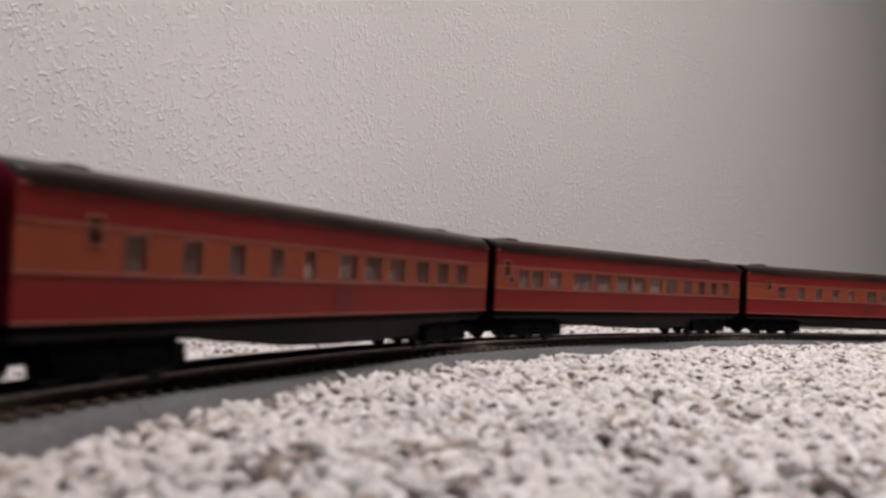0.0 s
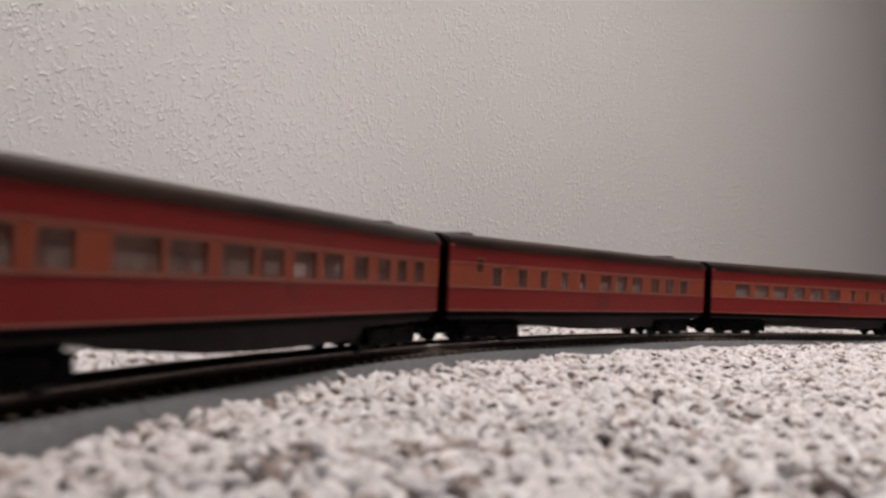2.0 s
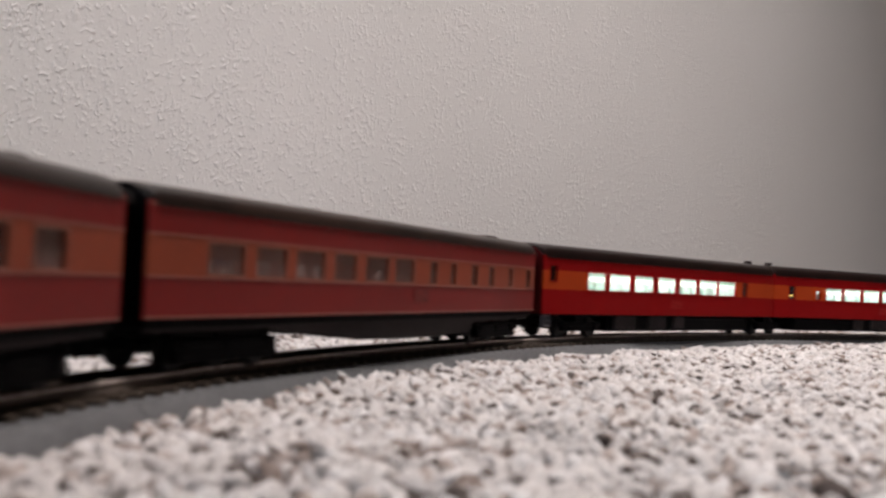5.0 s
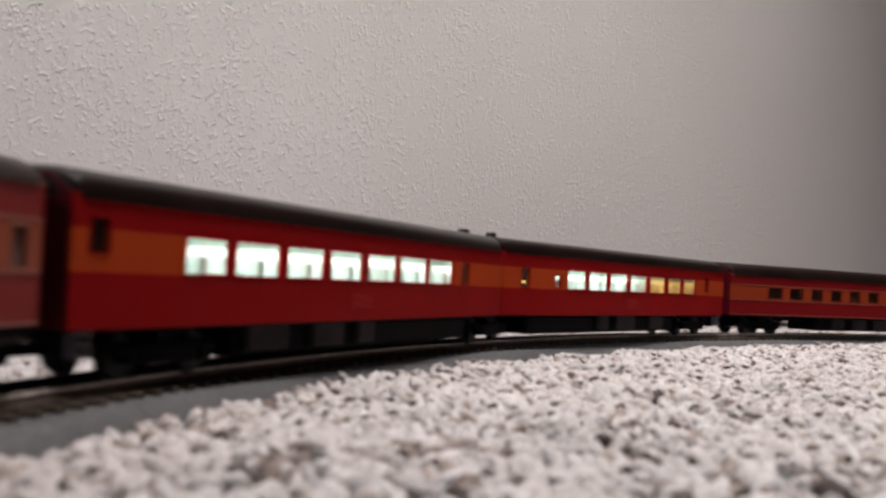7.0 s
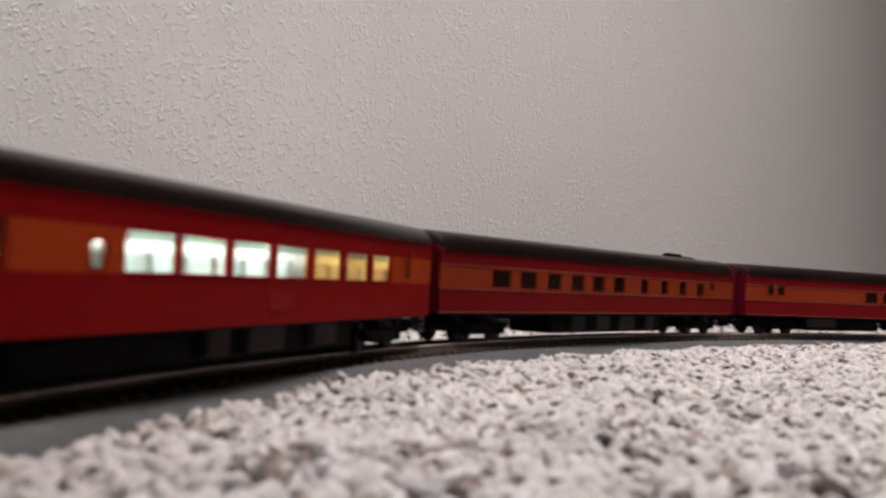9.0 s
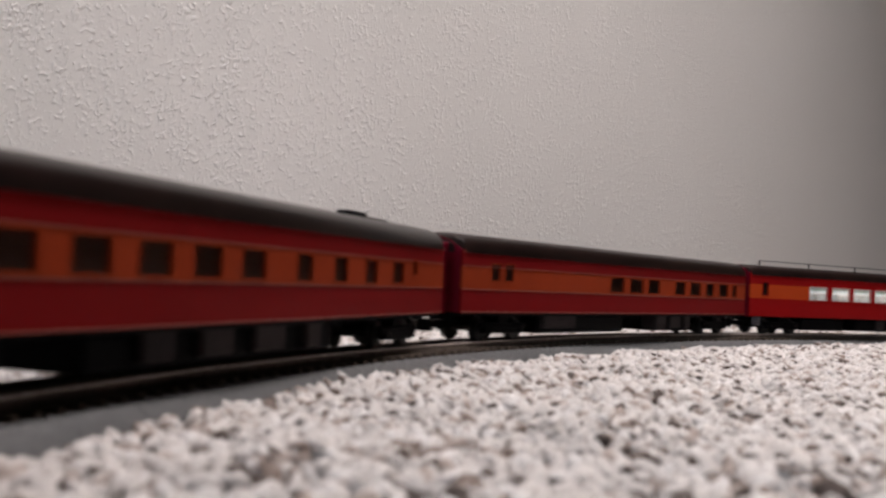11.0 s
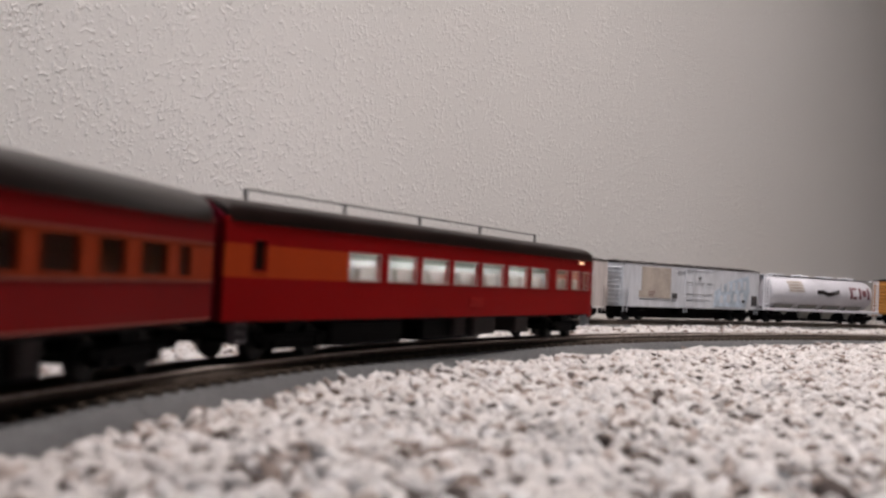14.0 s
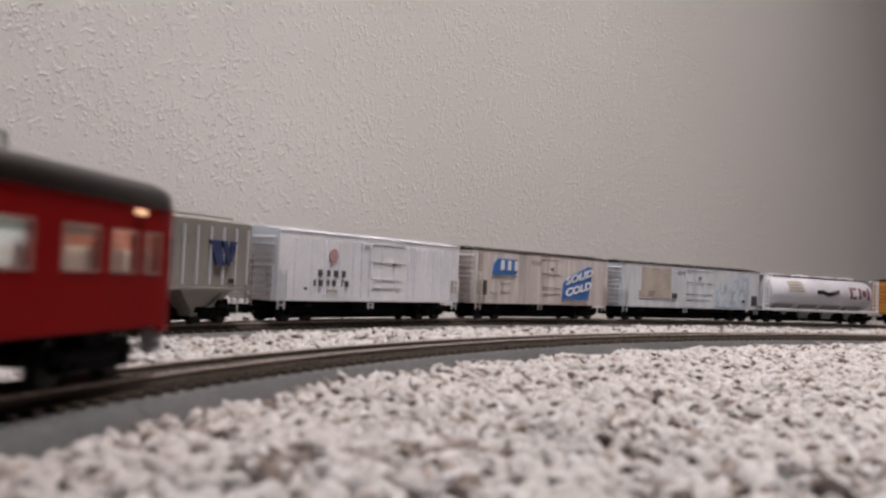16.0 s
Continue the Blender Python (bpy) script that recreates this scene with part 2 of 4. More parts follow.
M_HOPPER = shader("grey_hopper_paint", (0.23, 0.215, 0.195), 0.5, grain=0.08, grain_scale=500, stain=0.15, stain_scale=30)
M_CYL = shader("pale_grey_hopper_paint", (0.55, 0.53, 0.56), 0.45, grain=0.06, grain_scale=500, stain=0.12, stain_scale=30)
M_LBLUE = shader("blue_lettering_paint", (0.028, 0.115, 0.33), 0.5, grain=0.1, grain_scale=500, stain=0.1)
M_NAVY = shader("navy_lettering_paint", (0.022, 0.032, 0.105), 0.5, grain=0.1, grain_scale=500)
M_FADED = shader("faded_blue_paint", (0.42, 0.48, 0.55), 0.5, grain=0.1, grain_scale=400, stain=0.3, stain_scale=90)
M_TAN = shader("tan_patch_paint", (0.40, 0.34, 0.29), 0.55, grain=0.1, grain_scale=400, stain=0.2, stain_scale=60)
M_INK = shader("black_lettering_paint", (0.05, 0.045, 0.045), 0.5, grain=0.1, grain_scale=500)
M_MAROON = shader("maroon_lettering_paint", (0.17, 0.06, 0.07), 0.5, grain=0.1, grain_scale=500)
M_FREIGHT_ORANGE = shader("ochre_freight_paint", (0.48, 0.20, 0.035), 0.5, grain=0.1, grain_scale=500, stain=0.2)
M_WINDOW_SKY = pane_material("window_glass", (0.95, 0.97, 0.97), 0.02)

# ---- mesh tools ----


def box(bm, x0, x1, y0, y1, z0, z1, mat=0, taper=0.0):
    """An upright block; taper draws its lower edge in along x."""
    vs = [bm.verts.new(c) for c in ((x0 + taper, y0, z0), (x1 - taper, y0, z0), (x1 - taper, y1, z0), (x0 + taper, y1, z0),
                                    (x0, y0, z1), (x1, y0, z1), (x1, y1, z1), (x0, y1, z1))]
    for ids in ((0, 3, 2, 1), (4, 5, 6, 7), (0, 1, 5, 4), (1, 2, 6, 5), (2, 3, 7, 6), (3, 0, 4, 7)):
        bm.faces.new([vs[i] for i in ids]).material_index = mat
    return vs


def rounded(bm, x0, x1, y0, y1, z0, z1, r=0.0004, mat=0):
    """A block with bevelled edges."""
    vs = box(bm, x0, x1, y0, y1, z0, z1, mat)
    es = {e for v in vs for e in v.link_edges}
    bmesh.ops.bevel(bm, geom=list(es), offset=r, segments=1, affect='EDGES')


def disc(bm, x, y0, y1, z, r, n=16, mat=0):
    """A round bar along y."""
    rings = [[bm.verts.new((x + r * math.cos(2 * math.pi * i / n), y, z + r * math.sin(2 * math.pi * i / n))) for i in range(n)] for y in (y0, y1)]
    for i in range(n):
        j = (i + 1) % n
        bm.faces.new((rings[0][i], rings[0][j], rings[1][j], rings[1][i])).material_index = mat
    bm.faces.new(list(reversed(rings[0]))).material_index = mat
    bm.faces.new(rings[1]).material_index = mat


def loft(bm, rings, closed=True, mat=0, caps=True):
    """Skin through rings of equal point count."""
    vs = [[bm.verts.new(p) for p in ring] for ring in rings]
    n = len(vs[0])
    for a, b in zip(vs, vs[1:]):
        for i in range(n if closed else n - 1):
            j = (i + 1) % n
            bm.faces.new((a[i], a[j], b[j], b[i])).material_index = mat
    if caps and closed:
        bm.faces.new(list(reversed(vs[0]))).material_index = mat
        bm.faces.new(vs[-1]).material_index = mat


def part(name, bm, material, parent=None, label="", smooth=False):
    """Links a bmesh as one mesh object under a thing or a part."""
    bmesh.ops.recalc_face_normals(bm, faces=bm.faces)
    me = bpy.data.meshes.new(name)
    bm.to_mesh(me)
    bm.free()
    for m in (material if isinstance(material, (list, tuple)) else (material,)):
        me.materials.append(m)
    if smooth:
        for f in me.polygons:
            f.use_smooth = True
        me.set_sharp_from_angle(angle=radians(35))
    ob = new(name, me)
    if parent is not None:
        ob.parent = parent
    if label:
        ob["label"] = label
    return ob


def thing(name, label, category, group=""):
    return tagged(new(name), label, category, group)


def pierced(bm, at, ss, zs, holes, tint, thick):
    """A wall skin over a plan curve at(s) -> (point, inward normal), cut by the stations ss and heights zs, with holes (s0, s1, z0, z1) through it."""
    ss = sorted(set(ss) | {v for h in holes for v in h[:2]})
    zs = sorted(set(zs) | {v for h in holes for v in h[2:]})
    ni, nk = len(ss) - 1, len(zs) - 1

    def solid(i, k):
        if not (0 <= i < ni and 0 <= k < nk):
            return False
        s, z = (ss[i] + ss[i + 1]) / 2, (zs[k] + zs[k + 1]) / 2
        return not any(h[0] < s < h[1] and h[2] < z < h[3] for h in holes)
    grid = {}

    def v(i, k, d):
        if (i, k, d) not in grid:
            p, n = at(ss[i])
            grid[i, k, d] = bm.verts.new((p[0] + n[0] * thick * d, p[1] + n[1] * thick * d, zs[k]))
        return grid[i, k, d]
    for i in range(ni):
        for k in range(nk):
            if not solid(i, k):
                continue
            mat = tint((zs[k] + zs[k + 1]) / 2, (ss[i] + ss[i + 1]) / 2)
            for d in (0, 1):
                bm.faces.new((v(i, k, d), v(i + 1, k, d), v(i + 1, k + 1, d), v(i, k + 1, d))).material_index = mat
            for di, dk, a, b in ((-1, 0, (i, k), (i, k + 1)), (1, 0, (i + 1, k), (i + 1, k + 1)), (0, -1, (i, k), (i + 1, k)), (0, 1, (i, k + 1), (i + 1, k + 1))):
                if not solid(i + di, k + dk):
                    bm.faces.new((v(*a, 0), v(*b, 0), v(*b, 1), v(*a, 1))).material_index = mat


# ---- the room ----


def quad_slab(name, corners, thick, mat, kind="structure", label="", category=""):
    """A slab whose face has the given corners, thickened away from the room."""
    bm = bmesh.new()
    a, b, c = (Vector(p) for p in corners[:3])
    n = (b - a).cross(c - a).normalized() * thick
    front = [bm.verts.new(p) for p in corners]
    back = [bm.verts.new(Vector(p) + n) for p in corners]
    bm.faces.new(front), bm.faces.new(list(reversed(back)))
    k = len(front)
    for i in range(k):
        bm.faces.new((front[i], front[(i + 1) % k], back[(i + 1) % k], back[i]))
    return tagged(part(name, bm, mat), label, category, "", kind)


A0, A1, B0, H = -2.6, 2.25, -4.0, 2.44
quad_slab("floor", [room(A0, B0), room(A0, WALL), room(A1, WALL), room(A1, B0)], 0.05, M_CARPET_SHADED, label="speckled cream, tan and brown carpet floor, darkened for shade between tufts", category="floor")
quad_slab("wall_north", [room(A0, WALL, 0), room(A0, WALL, H), room(A1, WALL, H), room(A1, WALL, 0)], 0.12, M_WALL, label="off-white wall with knockdown plaster texture", category="wall")
# unseen wall, made dark and near to cut and warm the bounced light
quad_slab("wall_east", [room(A1, WALL, 0), room(A1, WALL, H), room(A1, B0, H), room(A1, B0, 0)], 0.12, M_BROWN, label="unseen dark brown wall, set near to dim and warm the right side", category="wall")
quad_slab("wall_south", [room(A1, B0, 0), room(A1, B0, H), room(A0, B0, H), room(A0, B0, 0)], 0.12, M_PLAIN, label="unseen plain taupe bedroom wall, darkened to cut bounced light", category="wall")
quad_slab("ceiling", [room(A0, B0, H), room(A1, B0, H), room(A1, WALL, H), room(A0, WALL, H)], 0.1, M_CEIL, label="plain white bedroom ceiling", category="ceiling")


def side_wall_with_window():
    bm = bmesh.new()
    w0, w1, z0, z1 = -1.45, -0.05, 0.55, 1.75

    def at(s):
        p, n = room(A0, s), -E1
        return (p.x, p.y), (n.x, n.y)
    pierced(bm, at, [B0, WALL], [0, H], [(w0, w1, z0, z1)], lambda z, s: 0, 0.12)
    tagged(part("wall_west", bm, M_PLAIN), "unseen plain taupe wall with a window opening, darkened to cut bounced light", "wall", "", "structure")
    win = tagged(new("window_1"), "white framed window in the side wall", "window", "", "structure")
    win.matrix_world = Matrix.Translation(room(A0 - 0.06, (w0 + w1) / 2, 0)) @ pose(0, 0, 0, 0, 0, 50)
    hw = (w1 - w0) / 2
    for y0, y1, a, b in ((-hw, -hw + 0.05, z0, z1), (hw - 0.05, hw, z0, z1), (-hw + 0.05, hw - 0.05, z0, z0 + 0.05), (-hw + 0.05, hw - 0.05, z1 - 0.05, z1)):
        bm = bmesh.new()
        rounded(bm, -0.02, 0.02, y0, y1, a, b, 0.004)
        part("window_frame", bm, M_TRIM, win)
    bm = bmesh.new()
    box(bm, -0.003, 0.003, -hw + 0.05, hw - 0.05, z0 + 0.05, z1 - 0.05)
    part("pane", bm, M_WINDOW_SKY, win).visible_shadow = False


side_wall_with_window()

# ---- tracks ----


def on(c, r, deg, z=0.0):
    a = radians(deg)
    return Vector((c.x + r * math.cos(a), c.y + r * math.sin(a), z))


def sweep(bm, c, prof, a0, a1, step, mat=0):
    """Draws a cross-section of (radius, height) along a circle."""
    n = max(2, int(round(abs(a1 - a0) / step)))
    loft(bm, [[on(c, r, a0 + (a1 - a0) * i / n, z) for r, z in prof] for i in range(n + 1)], mat=mat)


def track(name, c, R, a0, a1, n_sec, near, bed_mat, label):
    """Roadbed sections with ties and two rails; near: the stretch whose ties are single parts."""
    ob = tagged(new(name), label, "model track", "", "")
    top, tie_z = RAIL - 0.0040, RAIL - 0.0026
    sec = (a1 - a0) / n_sec
    for i in range(n_sec):
        bm = bmesh.new()
        g = 0.006 / R
        sweep(bm, c, [(R - 0.0265, 0.001), (R - 0.0255, 0.004), (R - 0.0185, top), (R + 0.0185, top), (R + 0.0255, 0.004), (R + 0.0265, 0.001)],
              a0 + sec * i + g, a0 + sec * (i + 1) - g, 1.0)
        part("roadbed_section", bm, bed_mat, ob, smooth=True)
    for side in (-1, 1):
        bm = bmesh.new()
        m = R + side * 0.00825
        sweep(bm, c, [(m - 0.0014, tie_z), (m + 0.0014, tie_z), (m + 0.0013, tie_z + 0.0004), (m + 0.0004, tie_z + 0.0007), (m + 0.0004, RAIL - 0.0007),
                      (m - 0.0004, RAIL - 0.0007), (m - 0.0004, tie_z + 0.0007), (m - 0.0013, tie_z + 0.0004)], a0, a1, 0.5)
        rail = part("rail", bm, M_WEB, ob, smooth=True)
        bm = bmesh.new()
        sweep(bm, c, [(m - 0.00055, RAIL - 0.00068), (m + 0.00055, RAIL - 0.00068), (m + 0.00055, RAIL - 0.0001), (m + 0.0003, RAIL), (m - 0.0003, RAIL),
                      (m - 0.00055, RAIL - 0.0001)], a0, a1, 0.5)
        part("rail_head", bm, M_RAIL, rail, "polished rail head", smooth=True)
    bm = bmesh.new()
    rounded(bm, -0.0155, 0.0155, -0.0014, 0.0014, top - 0.0006, tie_z, 0.0003)
    for x in (-0.0105, -0.006, 0.006, 0.0105):
        box(bm, x - 0.0005, x + 0.0005, -0.001, 0.001, tie_z, tie_z + 0.0006)
    one = part("tie", bm, M_TIE, ob)
    n = int(radians(a1 - a0) * R / 0.0078)
    rest = bmesh.new()
    first = True
    for i in range(n):
        d = a0 + (a1 - a0) * (i + 0.5) / n
        m = Matrix.Translation(on(c, R, d)) @ pose(0, 0, 0, 0, 0, d + random.uniform(-0.6, 0.6))
        if near[0] < d < near[1]:
            t = one if first else one.copy()
            if not first:
                scene.collection.objects.link(t)
            first = False
            t.matrix_basis = m
        else:
            vs = box(rest, -0.0155, 0.0155, -0.0014, 0.0014, top - 0.0006, tie_z)
            for v in vs:
                v.co = m @ v.co
    if len(rest.verts):
        tagged(part("far_ties", rest, M_TIE, ob), kind="stuff")
    return ob


# ---- the running train ----
# angles along the circle of each car's ends, measured from the joint of the first two cars, and that joint's angle over time
PHASE = [(t, 150.21 + a) for t, a in ((0, 0.2), (1.5, 15.0), (3.5, 34.5), (4.0, 39.15), (6.5, 62.5), (7.0, 67.25), (8.0, 76.85), (9.0, 86.1), (11.5, 109.65), (12.5, 119.45), (13.5, 129.15), (14.5, 139.2), (15.2, 146.1), (16.0, 153.75))]
# heights over the rails: sill, foot and top of the orange band, eave, ridge, foot and top of the windows
Heights = collections.namedtuple("Heights", "sill band_foot band_top eave ridge win_foot win_top")
OLD = Heights(0.0142, 0.0246, 0.0350, 0.0430, 0.0480, 0.0255, 0.0337)
DULL = Heights(0.0131, 0.0236, 0.0338, 0.0408, 0.0486, 0.0250, 0.0327)
LIT = Heights(0.0125, 0.0251, 0.0347, 0.0421, 0.0484, 0.0256, 0.0345)
ZR = 0.0485
HW = 0.0172


def at_side(side):
    def at(s):
        return (s, side * HW), (0, -side)
    return at


def roof(L, mat, ob, h, x0=None, x1=None, round_rear=0.0):
    bm = bmesh.new()
    ZE, ZR = h.eave, h.ridge
    x0, x1 = -L / 2 if x0 is None else x0, L / 2 if x1 is None else x1
    prof = [(math.cos(a), math.sin(a)) for a in (math.pi * i / 14 for i in range(15))]
    rings = []
    stations = [(0, 0.55, 0.55), (0.0012, 0.8, 0.97), (0.004, 1, 1)]
    for d, kz, ky in stations:
        rings.append((x0 + d, kz, ky))
    if round_rear:
        for i in range(9):
            a = math.pi / 2 * i / 8
            rings.append((x1 - round_rear + round_rear * math.sin(a) * 0.995, 0.25 + 0.75 * math.cos(a) ** 0.6 if i < 8 else 0.1, max(0.03, math.cos(a)) ** 0.62))
    else:
        for d, kz, ky in reversed(stations):
            rings.append((x1 - d, kz, ky))
    loft(bm, [[(x, (HW + 0.0004) * ky * (abs(c) ** 0.72) * (1 if c >= 0 else -1), ZE - 0.0002 + (ZR - ZE + 0.0002) * kz * s ** 0.72) for c, s in prof] + [(x, -(HW + 0.0004) * ky, ZE - 0.0012), (x, (HW + 0.0004) * ky, ZE - 0.0012)] for x, kz, ky in rings])
    return part("roof", bm, mat, ob, smooth=True)


def truck(ob, x, axles, base, wheel_mesh):
    """A bogie: side frames with springs and journal boxes, bolster, and wheels."""
    bm = bmesh.new()
    half = base / 2 + 0.005
    for s in (-1, 1):
        y = s * 0.0125
        rounded(bm, x - half, x + half, y - 0.001, y + 0.001, 0.0058, 0.0085, 0.0004)
        k, low = (0.97, 0.0024) if axles == 3 else (0.55, 0.0035)
        box(bm, x - half * k, x + half * k, y - 0.0014, y + 0.0014, low, 0.0062)
        for i in range(axles):
            wx = x - base / 2 + base * i / (axles - 1)
            rounded(bm, wx - 0.0022, wx + 0.0022, y - 0.0016, y + 0.0016, 0.0036, 0.0078, 0.0004)
    box(bm, x - 0.004, x + 0.004, -0.0125, 0.0125, 0.006, 0.0118)
    if axles == 3:
        rounded(bm, x - half * 0.95, x + half * 0.95, -0.0116, 0.0116, 0.0080, 0.0124, 0.0004)
    fr = part("truck", bm, M_BLACK, ob)
    for i in range(axles):
        wx = x - base / 2 + base * i / (axles - 1)
        w = new("wheelset", wheel_mesh)
        w.parent = fr
        w.matrix_basis = Matrix.Translation((wx, 0, 0.0053))
    return fr


def wheelset_mesh():
    bm = bmesh.new()
    for s in (-1, 1):
        disc(bm, 0, s * 0.0071, s * 0.0078, 0, 0.0060, 20)
        disc(bm, 0, s * 0.0078, s * 0.0098, 0, 0.0052, 20)
        disc(bm, 0, s * 0.0098, s * 0.0101, 0, 0.0034, 14)
    disc(bm, 0, -0.0115, 0.0115, 0, 0.0012, 8)
    o = part("wheelset", bm, M_WHEEL, smooth=True)
    me = o.data
    bpy.data.objects.remove(o)
    return me


WHEELS = wheelset_mesh()


def coach(label, L, windows, style, highs=(), vents=(), lit=None, round_rear=0.0, stripes=True, boxes=(), tanks=(), shades=(), end_paint=None, backings=(), dull=False, bogies=None, seat_paint=None, frame_paint=None):
    """A passenger car; windows and other marks are distances from the front end. style: old or new."""
    old = style == "old"
    h = OLD if old else DULL if dull else LIT
    ZS, ZO, ZP, ZE, ZR, WZ0, WZ1 = h
    red, orange = (M_RED, M_ORANGE) if old else (M_RED3, M_ORANGE3) if dull else (M_RED2, M_ORANGE2)
    ob = thing("passenger_car", label, "train car", "cars of the red and orange train")
    xe = L / 2 - round_rear
    holes = [(a - L / 2, b - L / 2, WZ0, WZ1) for a, b in windows if b - L / 2 < xe] + [(a - L / 2, b - L / 2, z0, z1) for a, b, z0, z1 in highs]
    big = [(a - L / 2, b - L / 2) for a, b in windows if b - a > 0.015]
    red_band = (big[0][0] - 0.0008, xe if round_rear else big[-1][1] + 0.0008) if lit else (0, 0)
    tint = lambda z, s: 1 if ZO < z < ZP and not red_band[0] < s < red_band[1] else 0
    for side in (-1, 1):
        bm = bmesh.new()
        pierced(bm, at_side(side), [-L / 2, *[v for v in red_band if lit and v < xe], xe], [ZS, ZO, ZP, ZE], holes, tint, 0.0011)
        part("side_wall", bm, [red, orange], ob)
        for a, b, z0, z1 in holes:
            bm = bmesh.new()
            y = side * (HW - 0.0008)
            box(bm, a - 0.0002, b + 0.0002, min(y, y - side * 0.0003), max(y, y - side * 0.0003), z0 - 0.0002, z1 + 0.0002)
            part("window_pane", bm, M_CLEAR if lit and z0 == WZ0 else M_GLASS if old else M_DIM_GLASS, ob).visible_shadow = False
            # frame of the opening, a hair proud of the side
            bm = bmesh.new()
            y0, y1 = sorted((side * (HW - 0.0003), side * (HW + 0.00022)))
            t = 0.0005
            for f in ((a - t, a, z0 - t, z1 + t), (b, b + t, z0 - t, z1 + t), (a, b, z0 - t, z0), (a, b, z1, z1 + t)):
                box(bm, f[0], f[1], y0, y1, f[2], f[3])
            part("window_frame", bm, frame_paint if frame_paint and z0 == WZ0 else M_FRAME if old else red if lit else orange, ob)
        if stripes:
            for z in (ZS + 0.0002, ZO - 0.0002, ZP - 0.0001, ZE - 0.0009):
                bm = bmesh.new()
                y0, y1 = sorted((side * (HW - 0.0002), side * (HW + 0.00018)))
                box(bm, -L / 2, xe, y0, y1, z, z + 0.00042)
                part("stripe", bm, M_STRIPE if old else M_STRIPE2, ob)
    if round_rear:
        bm = bmesh.new()
        k = 16

        def at(s):
            a = -math.pi / 2 + math.pi * s
            ca, sa = math.cos(a), math.sin(a)
            x, y = xe + round_rear * max(ca, 0) ** 0.7, HW * abs(sa) ** 0.75 * (1 if sa > 0 else -1)
            n = Vector((-ca, -sa)).normalized()
            return (x, y), (n.x, n.y)
        rear_holes = [(0.06, 0.155, WZ0, WZ1), (0.20, 0.30, WZ0, WZ1), (0.42, 0.58, ZS + 0.002, WZ1), (0.70, 0.80, WZ0, WZ1), (0.845, 0.94, WZ0, WZ1)]
        pierced(bm, at, [i / k for i in range(k + 1)], [ZS - 0.0015, ZO, ZP, ZE], rear_holes, tint, 0.0011)
        rear = part("rear_end", bm, [red, M_RED2], ob, "rounded red observation end")
        for hole in rear_holes:
            bm = bmesh.new()
            pierced(bm, lambda s: (lambda q: ((q[0][0] + q[1][0] * 0.0005, q[0][1] + q[1][1] * 0.0005), q[1]))(at(s)), [hole[0], (hole[0] + hole[1]) / 2, hole[1]], [hole[2], hole[3]], [], lambda z, s: 0, 0.0003)
            part("window_pane", bm, M_CLEAR, rear).visible_shadow = False
    ends = (-1,) if round_rear else (-1, 1)
    for s in ends:
        x = s * L / 2
        bm = bmesh.new()
        x0, x1 = sorted((x - s * 0.0004, x - s * 0.0014))
        pts = [(-HW + 0.0012, ZS), (HW - 0.0012, ZS), (HW - 0.0012, ZE), (HW * 0.6, ZE + 0.004), (0, ZR - 0.0009), (-HW * 0.6, ZE + 0.004), (-HW + 0.0012, ZE)]
        loft(bm, [[(xx, y, z) for y, z in pts] for xx in (x0, x1)])
        end = part("end_wall", bm, end_paint or (M_BLACK if old else M_CRIMSON), ob)
        bm = bmesh.new()
        for i in range(3):
            xa, xb = sorted((x - s * 0.0004 + s * 0.0014 * i, x - s * 0.0004 + s * 0.0014 * (i + 1)))
            w = 0.0088 - 0.0006 * (i % 2)
            rounded(bm, xa, xb, -w, w, 0.0125, 0.0440 - 0.0006 * (i % 2), 0.0004)
        part("diaphragm", bm, end_paint or (M_BLACK if old else M_CRIMSON), end)
        bm = bmesh.new()
        xa, xb = sorted((x - s * 0.012, x + s * 0.0055))
        rounded(bm, xa, xb, -0.0016, 0.0016, 0.0058, 0.0088, 0.0004)
        xa, xb = sorted((x + s * 0.001, x + s * 0.0058))
        rounded(bm, xa, xb, -0.003, 0.003, 0.0042, 0.0096, 0.0006)
        part("coupler", bm, M_BLACK, ob)
    if round_rear:
        bm = bmesh.new()
        rounded(bm, xe + 0.006, L / 2 + 0.003, -0.0016, 0.0016, 0.0058, 0.0088, 0.0004)
        part("coupler", bm, M_BLACK, ob)
    roof(L, M_ROOF if old else M_ROOF2, ob, h, round_rear=round_rear)
    # floor and underbody
    bm = bmesh.new()
    rounded(bm, -L / 2 + 0.0015, xe, -HW + 0.0013, HW - 0.0013, 0.0118, 0.0146, 0.0003)
    part("floor", bm, M_BLACK, ob)
    tc = L / 2 - 0.040
    bm = bmesh.new()
    if old:
        # deep fish-belly skirts between the trucks
        a, b = -tc + 0.031, tc - 0.031
        for y in (-HW + 0.002, HW - 0.0036):
            loft(bm, [[(x, y, z), (x, y + 0.0016, z), (x, y + 0.0016, 0.0137), (x, y, 0.0137)] for x, z in
                      ((-L / 2 + 0.003, 0.0105), (a - 0.012, 0.0108), (a, 0.0085), (a + 0.04, 0.0056), ((a + b) / 2, 0.0048), (b - 0.045, 0.0048), (b - 0.006, 0.0056), (b, 0.0098), (L / 2 - 0.003, 0.0105))])
        part("underbody_skirt", bm, M_GREY, ob)
        for xa, xb in ((b - 0.006, b + 0.004), (-0.04, -0.01), (0.015, 0.03)):
            bm = bmesh.new()
            rounded(bm, xa, xb, -0.012, -0.003, 0.0035 if xb - xa < 0.012 else 0.0065, 0.012, 0.0006)
